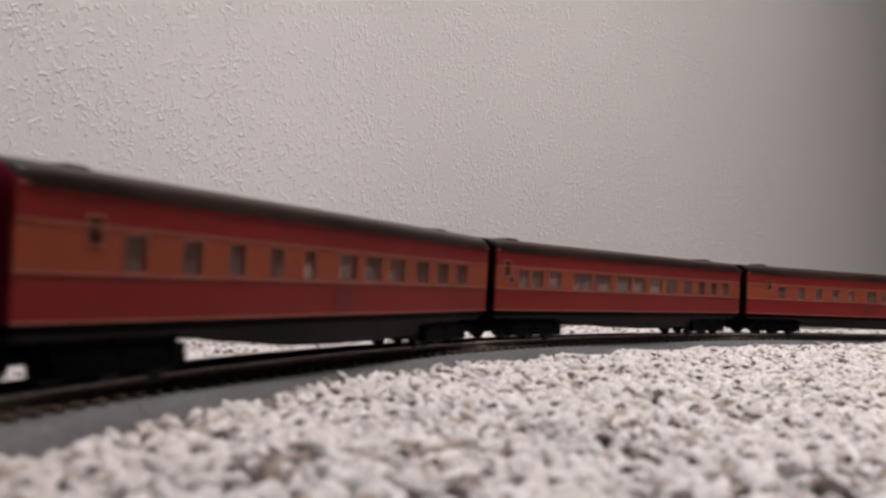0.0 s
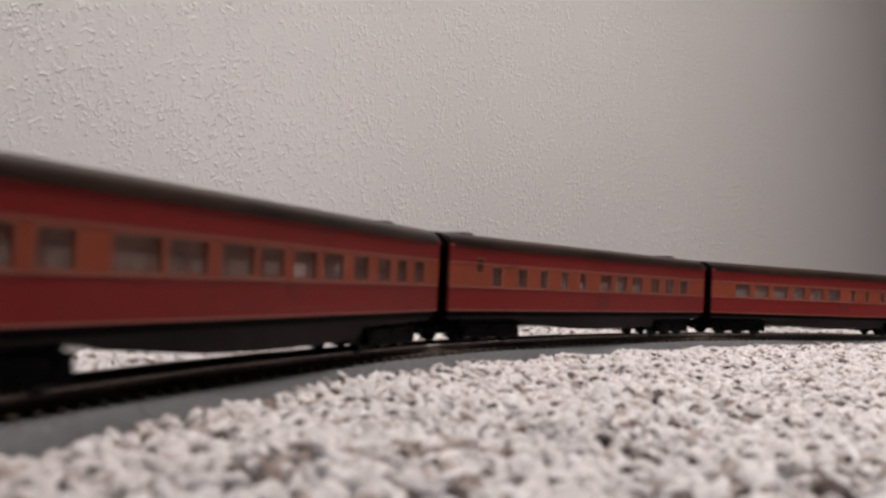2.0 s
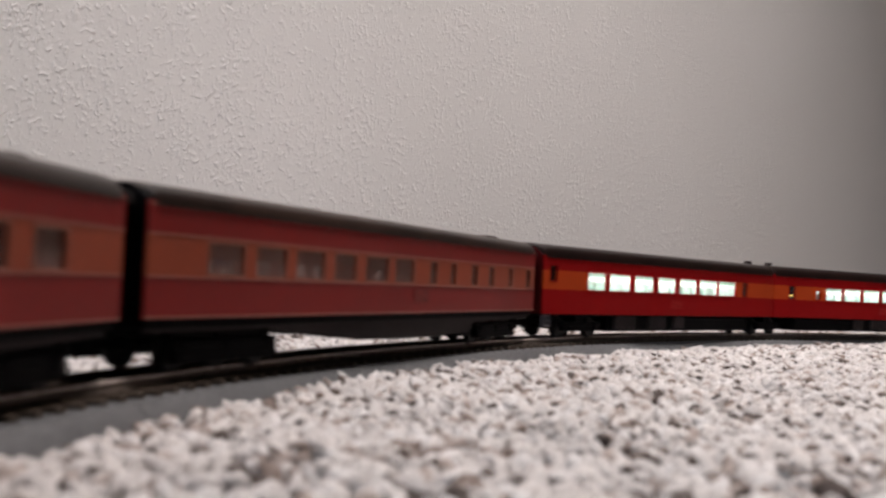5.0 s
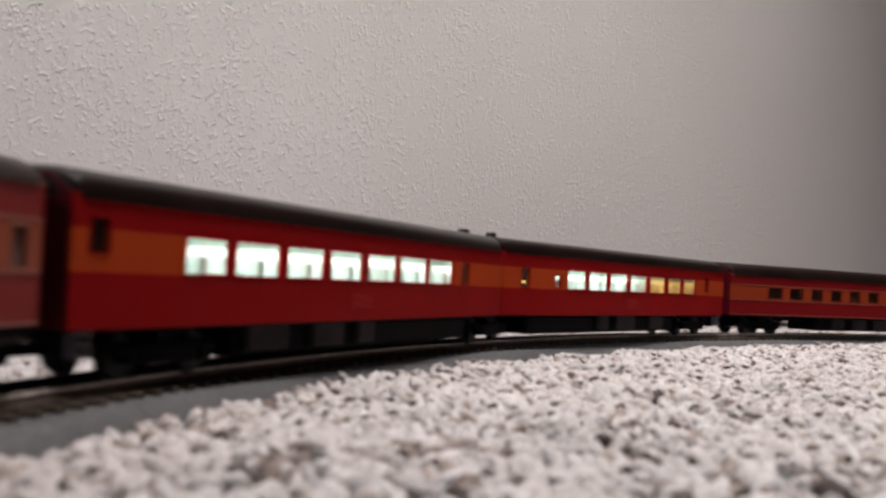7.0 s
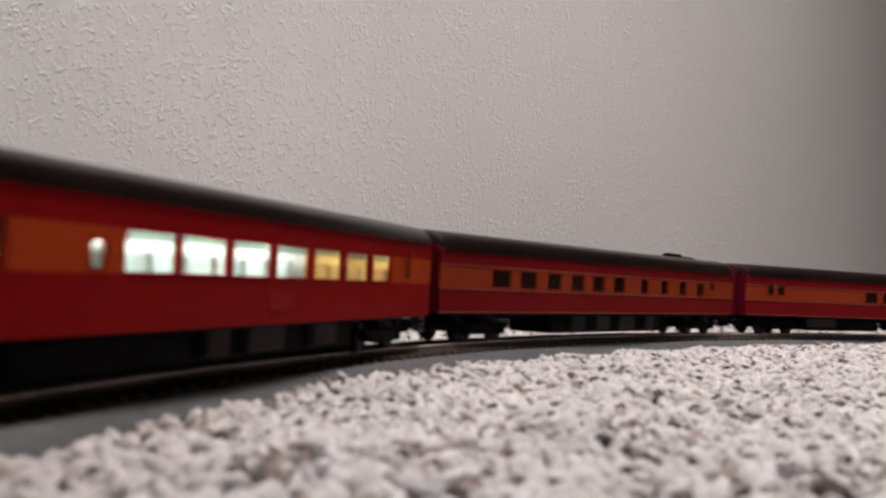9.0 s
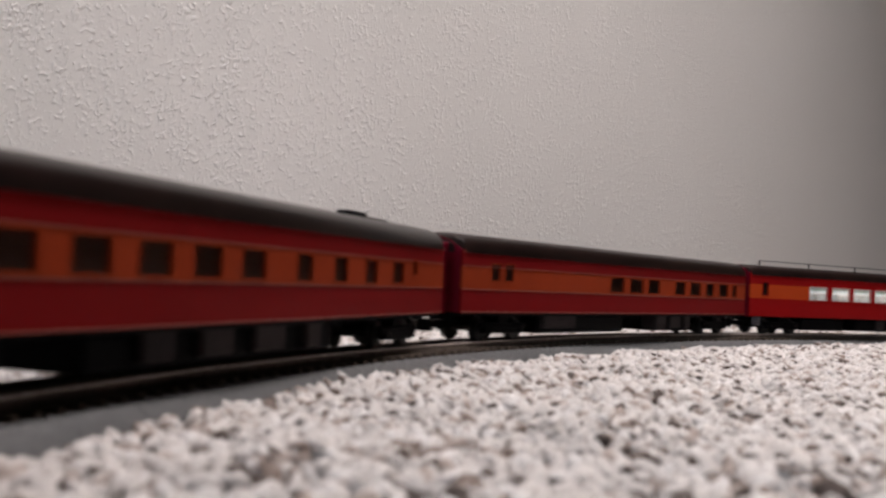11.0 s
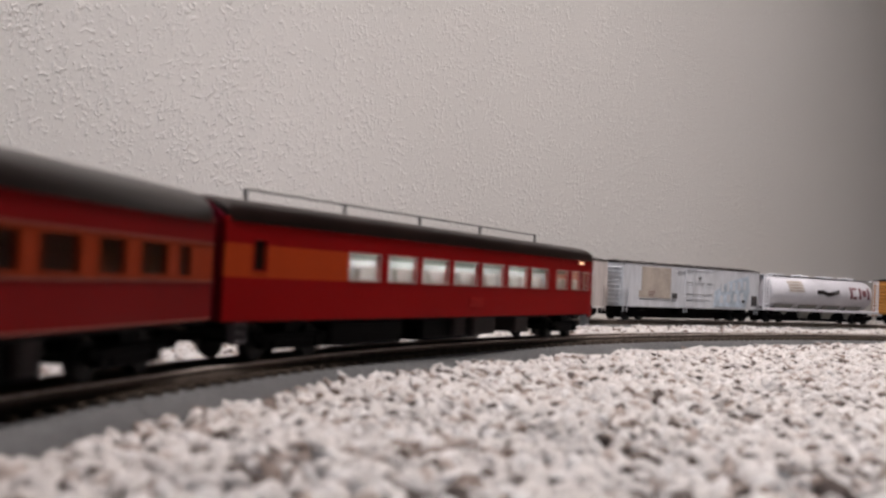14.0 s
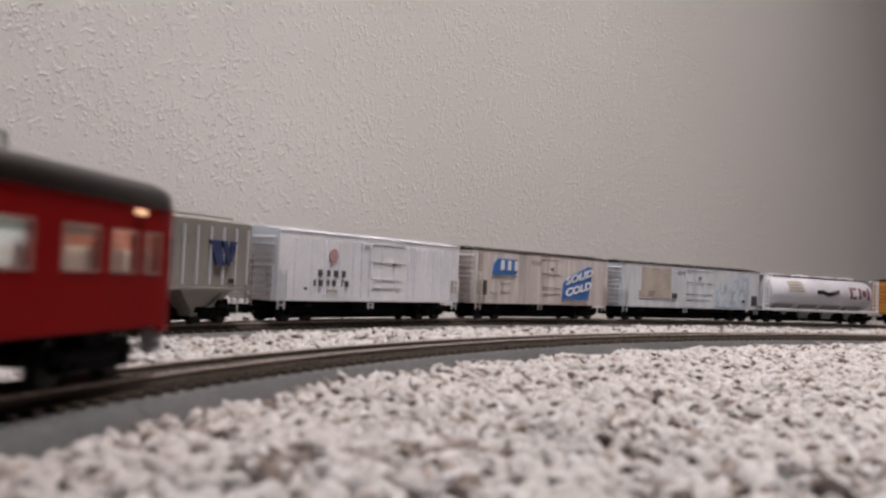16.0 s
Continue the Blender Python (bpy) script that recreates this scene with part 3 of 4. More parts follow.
            part("underbody_box", bm, M_BLACK, ob)
    else:
        box(bm, -L / 2 + 0.006, xe, -0.003, 0.003, 0.0095, 0.012)
        part("centre_sill", bm, M_BLACK, ob)
        for xa, xb in tanks:
            bm = bmesh.new()
            rounded(bm, xa - L / 2, xb - L / 2, -0.0125, 0.0125, 0.0030, 0.0118, 0.001)
            part("underbody_tank", bm, M_BLACK, ob)
        for xa, xb, z in boxes:
            bm = bmesh.new()
            rounded(bm, xa - L / 2, xb - L / 2, -HW + 0.0022, -HW + 0.013, z, 0.0125, 0.0007)
            part("underbody_box", bm, M_GREY, ob)
            bm = bmesh.new()
            rounded(bm, xa - L / 2 + 0.003, xb - L / 2 + 0.002, HW - 0.013, HW - 0.0022, z, 0.0125, 0.0007)
            part("underbody_box", bm, M_GREY, ob)
    for x in ((-tc, tc) if bogies is None else [v - L / 2 for v in bogies]):
        truck(ob, x, 3 if old else 2, 0.0380 if old else 0.0285, WHEELS)
    for a, b, hv in vents:
        bm = bmesh.new()
        x0, x1, w = a - L / 2, b - L / 2, 0.006 if old else 0.0035
        z = ZR - 0.0012
        loft(bm, [[(x, -w * k, z - 0.0006), (x, w * k, z - 0.0006), (x, 0.75 * w * k, z + hv * k), (x, -0.75 * w * k, z + hv * k)] for x, k in ((x0, 0.5), (x0 + 0.002, 0.95), (x1 - 0.002, 0.95), (x1, 0.5))])
        part("roof_vent", bm, M_ROOF if old else M_ROOF2, ob, smooth=True)
    # interior
    bm = bmesh.new()
    box(bm, -L / 2 + 0.003, xe, -HW + 0.0022, HW - 0.0022, 0.0165, 0.0172)
    part("interior_floor", bm, M_DARKIN if not lit else M_SEAT, ob)
    if lit:
        for k, (a, b) in enumerate(big):
            for s in (-1, 1):
                bm = bmesh.new()
                y0, y1 = sorted((s * (HW - 0.0014), s * (HW - 0.0017)))
                box(bm, a - 0.0004, b + 0.0004, y0, y1, WZ1 - (0.0021, 0.0016, 0.0019)[k % 3], WZ1 + 0.0005)
                part("window_blind", bm, M_BLIND, ob).visible_shadow = False
        for (xa, xb, wall, led) in lit:
            bm = bmesh.new()
            box(bm, xa - L / 2, xb - L / 2, HW - 0.0042, HW - 0.0036, 0.0173, 0.0410)
            part("interior_lining", bm, wall, ob)
            bm = bmesh.new()
            box(bm, xa - L / 2, xb - L / 2, -0.003, 0.003, 0.0402, 0.0412)
            part("light_strip", bm, led, ob, "glowing light strip under the roof")
            n = max(2, int((xb - xa) / 0.0128))
            for i in range(n):
                x = xa - L / 2 + (i + 0.5) * (xb - xa) / n
                bm = bmesh.new()
                rounded(bm, x - 0.0045, x + 0.0040, -0.0125, -0.003, 0.0173, 0.0222, 0.0006)
                rounded(bm, x + 0.0025, x + 0.0050, -0.0125, -0.003, 0.0222, 0.0306, 0.0007)
                rounded(bm, x + 0.0025, x + 0.0050, 0.003, 0.0125, 0.0173, 0.0306, 0.0007)
                part("seat", bm, M_YELLOW if wall is M_YELLOW else seat_paint or M_SEAT, ob)
        # dark sheets added behind the end windows to hold back the strips' light
        for a, b, z0, z1 in [v for v in highs if v[3] > 0.034] + [(a, b, WZ0, WZ1) for a, b in windows if 0.006 < b - a < 0.008]:
            bm = bmesh.new()
            rounded(bm, a - L / 2 - 0.003, b - L / 2 + 0.004, -HW + 0.0026, -HW + 0.0034, 0.0173, 0.0412, 0.0002)
            part("light_block_panel", bm, M_GREY, ob)
        for (xa, xb, wall, led) in lit:
            bm = bmesh.new()
            box(bm, xb - L / 2, xb - L / 2 + 0.0008, -HW + 0.0026, HW - 0.0044, 0.0173, 0.0400)
            part("partition", bm, wall, ob)
    else:
        # dark sheets added behind chosen windows to block the light seen through them
        for a, b in backings:
            bm = bmesh.new()
            box(bm, a - L / 2, b - L / 2, 0.0030, 0.0040, 0.0173, 0.0412)
            part("dark_window_backing", bm, M_DARKIN, ob)
        for a, b in shades:
            for s in (-1, 1):
                bm = bmesh.new()
                y0, y1 = sorted((s * (HW - 0.0014), s * (HW - 0.0019)))
                box(bm, a - L / 2 - 0.0004, b - L / 2 + 0.0004, y0, y1, WZ1 - 0.0036 + random.uniform(-0.0006, 0.0006), WZ1 + 0.0006)
                part("window_shade", bm, M_DARKIN, ob)
        for x in (-0.46, 0.46):
            bm = bmesh.new()
            box(bm, x * L, x * L + 0.001, -HW + 0.0025, HW * (0.9 if x > 0 else 0.1), 0.0173, 0.041)
            part("partition", bm, M_DARKIN, ob)
    return ob


def steps(ob, L, places, mat=None):
    """Silver corner steps, at distances from the front end."""
    for u in places:
        for s in (-1, 1):
            bm = bmesh.new()
            x, y = u - L / 2, s * (HW - 0.0025)
            for i in range(3):
                rounded(bm, x - 0.0026, x + 0.0026, y - 0.0016, y + 0.0016, 0.0060 + i * 0.0026, 0.0068 + i * 0.0026, 0.0002)
            for dx in (-0.0026, 0.0021):
                box(bm, x + dx, x + dx + 0.0005, y - 0.0016, y + 0.0016, 0.0060, 0.0135)
            part("step", bm, mat or M_STEP, ob, "small silver corner steps" if mat else "small dull grey corner steps")


def plaque(ob, u, L, w, z0, z1, mat):
    bm = bmesh.new()
    box(bm, u - w / 2 - L / 2, u + w / 2 - L / 2, -HW - 0.00025, -HW + 0.0001, z0, z1)
    part("crest", bm, mat, ob)


M_CREST_OLD = shader("faded_crest_paint", (0.125, 0.013, 0.011), 0.5, grain=0.35, grain_scale=700, spec=0.22)
M_CREST = shader("worn_crest_paint", (0.215, 0.012, 0.011), 0.5, grain=0.35, grain_scale=700, spec=0.02)
LA = 0.286
A_WIN = [(33, 41), (55, 63), (75.5, 83), (96, 103.5), (116, 122.5), (139, 152), (158, 171.5), (178, 192), (203, 215), (224, 237), (246, 259)]
B_WIN = [(18.5, 27), (30, 39.5), (45.5, 57), (69, 87.5), (90, 107.5), (114, 131), (134, 148.5), (154, 169.5), (174.5, 189.5), (198.5, 210.5), (219.5, 231.5), (238.5, 248.5), (257, 268)]
D_WIN = [(24, 40), (46, 61.5), (67, 83.5), (90, 104), (111, 127.5), (133, 148.5), (163, 169), (183, 188), (205, 211), (225, 231), (250, 254.5), (274, 280)]
mm = lambda ws, k=1.0: [(a * k / 1000, b * k / 1000) for a, b in ws]
OLD_VENTS = ((0.026, 0.037, 0.0024), (0.256, 0.267, 0.0024))



def sleeper_car(label, end_paint=None):
    ob = coach(label, LA, mm(A_WIN), "old", backings=((0.003, 0.11), (0.245, 0.283)), shades=mm(A_WIN[3:8]), highs=((0.0205, 0.0255, 0.0312, 0.0370),), vents=OLD_VENTS, end_paint=end_paint)
    plaque(ob, 0.143, LA, 0.013, 0.0165, 0.0225, M_CREST_OLD)
    return ob


sleeper = sleeper_car("weathered red and orange sleeper car with crimson ends", M_CRIMSON)
coach_car = coach("weathered red and orange coach with a row of shaded windows", LA, mm(B_WIN), "old", backings=((0.003, 0.05), (0.24, 0.283)), shades=mm(B_WIN[:11]), highs=((0.006, 0.0105, 0.0305, 0.0372), (0.010, 0.014, 0.0272, 0.0300)), vents=OLD_VENTS)
plaque(coach_car, 0.155, LA, 0.006, 0.0215, 0.0232, M_CREST_OLD)
diner = coach("weathered red and orange dining car with wide and narrow windows", LA, mm(D_WIN), "old", backings=((0.165, 0.283),), shades=mm(D_WIN[:6]), vents=((0.254, 0.268, 0.0024),))
plaque(diner, 0.155, LA, 0.013, 0.0185, 0.0235, M_CREST_OLD)
sleeper2 = sleeper_car("weathered red and orange sleeper car with black ends")
coach_front = copy_thing(coach_car, Matrix())
LE = 0.270
E_WIN = [(39.5, 57.5), (61, 83), (87, 108.5), (112.5, 134), (138, 160), (163, 187), (188.5, 212.5)]
chair1 = coach("bright red and orange chair car with lit white windows", LE, mm(E_WIN) + [(0.2225, 0.2290)], "new", end_paint=M_DARKRED, highs=((0.0055, 0.0115, 0.0295, 0.0370),), vents=((0.262, 0.267, 0.0036),),
               bogies=(0.040, 0.270), tanks=((0.068, 0.240),), lit=((0.030, 0.260, M_CREAM, M_LED),), stripes=False, boxes=((0.072, 0.094, 0.0045), (0.108, 0.128, 0.0045), (0.138, 0.150, 0.0045)))
steps(chair1, LE, (0.006,))
plaque(chair1, 0.135, LE, 0.014, 0.0165, 0.0215, M_CREST)
F_WIN = [(17, 23.5), (60, 80), (82.5, 104), (107, 128), (131.5, 153), (157, 178), (182, 201.5), (205, 223.5)]
chair2 = coach("bright red and orange chair car with white and yellow lit windows", LE, mm(F_WIN), "new", end_paint=M_DARKRED, highs=((0.0480, 0.0530, 0.0262, 0.0318), (0.239, 0.244, 0.0275, 0.0365)), vents=((0.0125, 0.0175, 0.0036),),
               bogies=(0.230,), tanks=((0.030, 0.200),), lit=((0.052, 0.1540, M_CREAM, M_LED), (0.1555, 0.262, M_YELLOW, M_LED_DIM)), stripes=False,
               boxes=((0.100, 0.112, 0.0045), (0.122, 0.144, 0.0045), (0.164, 0.182, 0.0045)))
bm = bmesh.new()
rounded(bm, 0.0174 - LE / 2, 0.0230 - LE / 2, -HW + 0.0018, -HW + 0.0026, 0.0276, 0.0284, 0.0002)
part("warm_lamp", bm, M_LED_WARM, chair2, "small glowing warm lamp")
steps(chair2, LE, (0.265,))
plaque(chair2, 0.135, LE, 0.014, 0.0165, 0.0215, M_CREST)
LG = 0.331
G_WIN = [(40, 56), (64, 79), (89, 102.5), (112.5, 126), (135.5, 149), (159.5, 173), (193, 203.5), (220, 230.5), (247, 257.5), (274, 285)]
unlit = coach("red and orange sleeper car with crimson ends and unlit windows", LG, mm(G_WIN, 0.988), "new", dull=True, backings=((0.07, 0.328),), highs=((0.2925, 0.2970, 0.0290, 0.0338),), tanks=((0.100, 0.228),), stripes=True, boxes=((0.118, 0.132, 0.0045), (0.144, 0.160, 0.0045), (0.172, 0.190, 0.0045), (0.205, 0.215, 0.004)))
bm = bmesh.new()
rounded(bm, 0.262 - LG / 2, 0.296 - LG / 2, -0.004, 0.004, ZR - 0.0006, ZR + 0.0010, 0.0004)
rounded(bm, 0.262 - LG / 2, 0.278 - LG / 2, -0.003, 0.003, ZR + 0.0010, ZR + 0.0024, 0.0005)
part("roof_hatch", bm, M_BLACK, unlit)
LH = 0.327
H_WIN = [(137, 153), (160, 176.5), (183, 198), (219, 234), (241, 257), (265, 278), (286, 301), (308.5, 316)]
lounge = coach("red and orange baggage lounge car with crimson ends", LH, mm(H_WIN, 0.985), "new", dull=True, backings=((0.003, 0.324),), tanks=((0.070, 0.160), (0.200, 0.250)), highs=((0.0225, 0.0295, 0.0280, 0.0353), (0.0335, 0.0405, 0.0280, 0.0353)), stripes=True,
               boxes=((0.072, 0.104, 0.0055), (0.198, 0.210, 0.0045), (0.216, 0.230, 0.0045), (0.236, 0.244, 0.0045)))
LI = 0.3215
I_WIN = [(65.5, 85.5), (92, 112.5), (118, 139), (145, 166.5), (172, 194), (199.5, 221), (227, 248)]
obs = coach("red and orange observation car with rounded end and roof rails", LI, mm(I_WIN, 0.987) + [(0.2570, 0.2720), (0.2785, 0.2905), (0.2955, 0.3038)], "new", highs=((0.013, 0.019, 0.0275, 0.0360),),
            tanks=((0.062, 0.112), (0.126, 0.180)), seat_paint=M_SEAT2, frame_paint=M_PALE_FRAME, lit=((0.055, 0.252, M_CREAM2, M_LED_DIM), (0.2535, 0.312, M_PINK, M_LED_WARM2)), round_rear=0.016, stripes=False, boxes=((0.150, 0.160, 0.0045), (0.168, 0.190, 0.0045), (0.212, 0.228, 0.0045)))
steps(obs, LI, (0.010,))
steps(obs, LI, (0.3075,), M_SILVER)
plaque(obs, 0.165, LI, 0.014, 0.0165, 0.0205, M_CREST)
for y in (-0.0068,):
    for u in (0.021, 0.076, 0.131, 0.187, 0.251):
        bm = bmesh.new()
        box(bm, u - LI / 2 - 0.0004, u - LI / 2 + 0.0004, y - 0.0003, y + 0.0003, ZR - 0.0016, ZR + 0.0030)
        part("rail_post", bm, M_BLACK, obs)
    bm = bmesh.new()
    box(bm, 0.0206 - LI / 2, 0.2514 - LI / 2, y - 0.0003, y + 0.0003, ZR + 0.0028, ZR + 0.0033)
    part("roof_rail", bm, M_BLACK, obs, "thin dark handrail along the roof")
for s in (-1, 1):
    bm = bmesh.new()
    rounded(bm, 0.2890 - LI / 2, 0.2945 - LI / 2, s * 0.0170 - 0.0010, s * 0.0170 + 0.0010, 0.0386, 0.0400, 0.0004)
    part("marker_lamp", bm, M_MARKER, obs, "glowing warm marker lamp")

# cars in running order, with their middles behind the first joint in degrees
TRAIN = [(coach_front, 25.5), (sleeper, 8.5), (coach_car, -8.5), (sleeper2, -25.55), (diner, -42.6), (chair1, -59.25), (chair2, -74.85), (unlit, -92.95), (lounge, -112.8), (obs, -131.72)]

# where the joined chair cars rest on the track, from their middles
RESTS = {chair1.name: (0.040 - LE / 2, LE / 2 + 0.0027), chair2.name: (-LE / 2 - 0.0027, 0.230 - LE / 2)}

# ---- parked freight cars on the outer track ----
FHW = 0.0170


def freight_base(ob, L, boxes=True):
    bm = bmesh.new()
    rounded(bm, -L / 2 + 0.002, L / 2 - 0.002, -0.0045, 0.0045, 0.0088, 0.0122, 0.0004)
    # deep block added to keep the gap under the car dark
    rounded(bm, -L / 2 + 0.006, L / 2 - 0.006, -0.0042, 0.0042, 0.0016, 0.0090, 0.0006)
    for x in (-L / 2 + 0.026, L / 2 - 0.026):
        box(bm, x - 0.003, x + 0.003, -FHW + 0.002, FHW - 0.002, 0.0095, 0.0122)
    part("underframe", bm, M_BLACK, ob)
    for x in (-L / 2 + 0.026, L / 2 - 0.026):
        truck(ob, x, 2, 0.0200, WHEELS)
    for s in (-1, 1):
        bm = bmesh.new()
        xa, xb = sorted((s * (L / 2 - 0.008), s * (L / 2 + 0.0085)))
        rounded(bm, xa, xb, -0.0014, 0.0014, 0.0060, 0.0086, 0.0004)
        xa, xb = sorted((s * (L / 2 + 0.004), s * (L / 2 + 0.0095)))
        rounded(bm, xa, xb, -0.0024, 0.0024, 0.0044, 0.0094, 0.0005)
        part("coupler", bm, M_BLACK, ob)
    if boxes:
        bm = bmesh.new()
        rounded(bm, -0.02, 0.0, -0.012, -0.004, 0.0058, 0.0105, 0.0006)
        part("brake_equipment", bm, M_BLACK, ob)


def ladder(ob, x, y, z0, z1, w, mat, along="x", rungs=7, name="ladder"):
    bm = bmesh.new()
    t = 0.00035
    if along == "x":
        for e in (-w / 2, w / 2):
            box(bm, x + e - t, x + e + t, y - t, y + t, z0, z1)
        for i in range(rungs):
            z = z0 + (i + 0.5) * (z1 - z0) / rungs
            box(bm, x - w / 2, x + w / 2, y - t, y + t, z - t, z + t)
    else:
        for e in (-w / 2, w / 2):
            box(bm, x - t, x + t, y + e - t, y + e + t, z0, z1)
        for i in range(rungs):
            z = z0 + (i + 0.5) * (z1 - z0) / rungs
            box(bm, x - t, x + t, y - w / 2, y + w / 2, z - t, z + t)
    part(name, bm, mat, ob)


def decal(ob, name, pts, mat, label="", lift=0.0003):
    """A painted shape on the side, by outline points (distance from the front end, height)."""
    bm = bmesh.new()
    loft(bm, [[(x, y, z) for x, z in pts] for y in (-FHW - lift, -FHW + 0.0001)])
    return part(name, bm, mat, ob, label)


def lettering(ob, x0, x1, z0, z1, n, mat, slant=0.0, lift=0.00032):
    """Unreadable letters as plain bars."""
    w = (x1 - x0) / n
    for i in range(n):
        a = x0 + i * w
        dz = slant * i / max(1, n)
        decal(ob, "lettering_bar", [(a + w * 0.20, z0 + dz), (a + w * 0.66, z0 + dz), (a + w * 0.66, z1 + dz), (a + w * 0.20, z1 + dz)], mat, lift=lift)


def words(ob, body, x0, x1, z0, z1, slant, mat, lift=0.0013):
    """Painted words on the side, fitted into a box and rising along the car."""
    cu = bpy.data.curves.new("words", 'FONT')
    cu.body, cu.offset, cu.resolution_u, cu.extrude = body, 0.02, 3, 0.05
    src = bpy.data.objects.new("words", cu)
    scene.collection.objects.link(src)
    bpy.context.view_layer.update()
    me = bpy.data.meshes.new_from_object(src.evaluated_get(bpy.context.evaluated_depsgraph_get()))
    bpy.data.objects.remove(src)
    xs, ys = [v.co.x for v in me.vertices], [v.co.y for v in me.vertices]
    bm = bmesh.new()
    bm.from_mesh(me)
    for v in bm.verts:
        f, g = (v.co.x - min(xs)) / (max(xs) - min(xs)), (v.co.y - min(ys)) / (max(ys) - min(ys))
        v.co = (x0 + (x1 - x0) * f + 0.0010 * g, -FHW - lift + (0.0006 if v.co.z < 0 else 0), z0 + (z1 - z0) * g + slant * f)
    bmesh.ops.remove_doubles(bm, verts=bm.verts[:], dist=0.000002)
    part("lettering", bm, mat, ob, "slanted white words")


def boxcar(label, L, paint, door, ribs, roof_mat=None, z0=0.0118, z1=0.0500):
    """A plug-door refrigerator boxcar with ribbed sides and corrugated ends."""
    ob = thing("freight_car", label, "freight car", "parked freight cars")
    freight_base(ob, L)
    for s in (-1, 1):
        bm = bmesh.new()
        y0, y1 = sorted((s * FHW, s * (FHW - 0.0012)))
        rounded(bm, -L / 2, L / 2, y0, y1, z0, z1, 0.0003)
        side = part("side_panel", bm, paint, ob)
        for x in ribs:
            bm = bmesh.new()
            y0, y1 = sorted((s * (FHW - 0.0001), s * (FHW + 0.0014)))
            rounded(bm, x - L / 2 - 0.0006, x - L / 2 + 0.0006, y0, y1, z0 + 0.0025, z1 - 0.0035, 0.0002)
            part("rib", bm, paint, side)
        # plug door with its bars
        bm = bmesh.new()
        a, b = door[0] - L / 2, door[1] - L / 2
        y0, y1 = sorted((s * (FHW - 0.0001), s * (FHW + 0.0007)))
        rounded(bm, a, b, y0, y1, z0 + 0.0012, z1 - 0.0030, 0.0003)
        d = part("plug_door", bm, paint, ob)
        y0, y1 = sorted((s * (FHW + 0.0006), s * (FHW + 0.0012)))
        for x in (a + (b - a) * 0.3, a + (b - a) * 0.7):
            bm = bmesh.new()
            box(bm, x - 0.0003, x + 0.0003, y0, y1, z0 + 0.002, z1 - 0.004)
            part("lock_bar", bm, paint, d)
        for z in (z0 + 0.009, z0 + 0.014, z0 + 0.0245):
            bm = bmesh.new()
            box(bm, a + 0.002, b - 0.002, y0, y1, z - 0.0003, z + 0.0003)
            part("door_bar", bm, paint, d)
        for z in (z0 + 0.0004, z1 - 0.0028):
            bm = bmesh.new()
            box(bm, a - 0.012, b + 0.001, y0, y1, z, z + 0.0006)
            part("door_track", bm, paint, ob)
        ladder(side, -L / 2 + 0.004, s * (FHW + 0.0008), z0, z0 + 0.017, 0.0055, paint, rungs=5)
        ladder(side, L / 2 - 0.004, s * (FHW + 0.0008), z0, z0 + 0.017, 0.0055, paint, rungs=5)
        for x in (-L / 2 + 0.004, L / 2 - 0.004):
            ladder(ob, x, s * (FHW - 0.0004), z0 - 0.0045, z0, 0.0052, paint, rungs=1, name="stirrup_step")
        ladder(ob, a + 0.002, s * (FHW - 0.0004), z0 - 0.0042, z0, 0.005, paint, rungs=2, name="stirrup_step")
    for s in (-1, 1):
        bm = bmesh.new()
        x = s * L / 2
        xa, xb = sorted((x, x - s * 0.0014))
        rounded(bm, xa, xb, -FHW + 0.0013, FHW - 0.0013, z0, z1, 0.0003)
        end = part("end_panel", bm, paint, ob)
        for i in range(9):
            z = z0 + 0.003 + i * (z1 - z0 - 0.005) / 8.6
            bm = bmesh.new()
            w = FHW - 0.0026
            loft(bm, [[(x - s * 0.0004, y, z - 0.0013 * k), (x + s * 0.0011 * k, y, z - 0.0004), (x + s * 0.0011 * k, y, z + 0.0004), (x - s * 0.0004, y, z + 0.0013 * k)] for y, k in ((-w, 0.3), (-w + 0.002, 1), (w - 0.002, 1), (w, 0.3))])
            part("corrugation", bm, paint, end)
        ladder(end, x + s * 0.0016, -FHW + 0.005, z0, z0 + 0.018, 0.0055, paint, along="y", rungs=5)
    bm = bmesh.new()
    loft(bm, [[(x, -FHW - 0.0003, z1 - 0.0002), (x, FHW + 0.0003, z1 - 0.0002), (x, FHW + 0.0003, z1 + 0.0004), (x, 0, z1 + 0.0022), (x, -FHW - 0.0003, z1 + 0.0004)] for x in (-L / 2 - 0.0004, L / 2 + 0.0004)])
    r = part("roof", bm, roof_mat or paint, ob)
    for i in range(12):
        x = -L / 2 + (i + 0.5) * L / 12
        bm = bmesh.new()
        for s in (-1, 1):
            loft(bm, [[(x - 0.0005, s * FHW, z1 + 0.0003), (x + 0.0005, s * FHW, z1 + 0.0003), (x + 0.0005, s * 0.0002, z1 + 0.0026), (x - 0.0005, s * 0.0002, z1 + 0.0026)],
                      [(x - 0.0005, s * FHW, z1 + 0.0008), (x + 0.0005, s * FHW, z1 + 0.0008), (x + 0.0005, s * 0.0002, z1 + 0.0030), (x - 0.0005, s * 0.0002, z1 + 0.0030)]])
        part("roof_rib", bm, roof_mat or paint, r)
    return ob


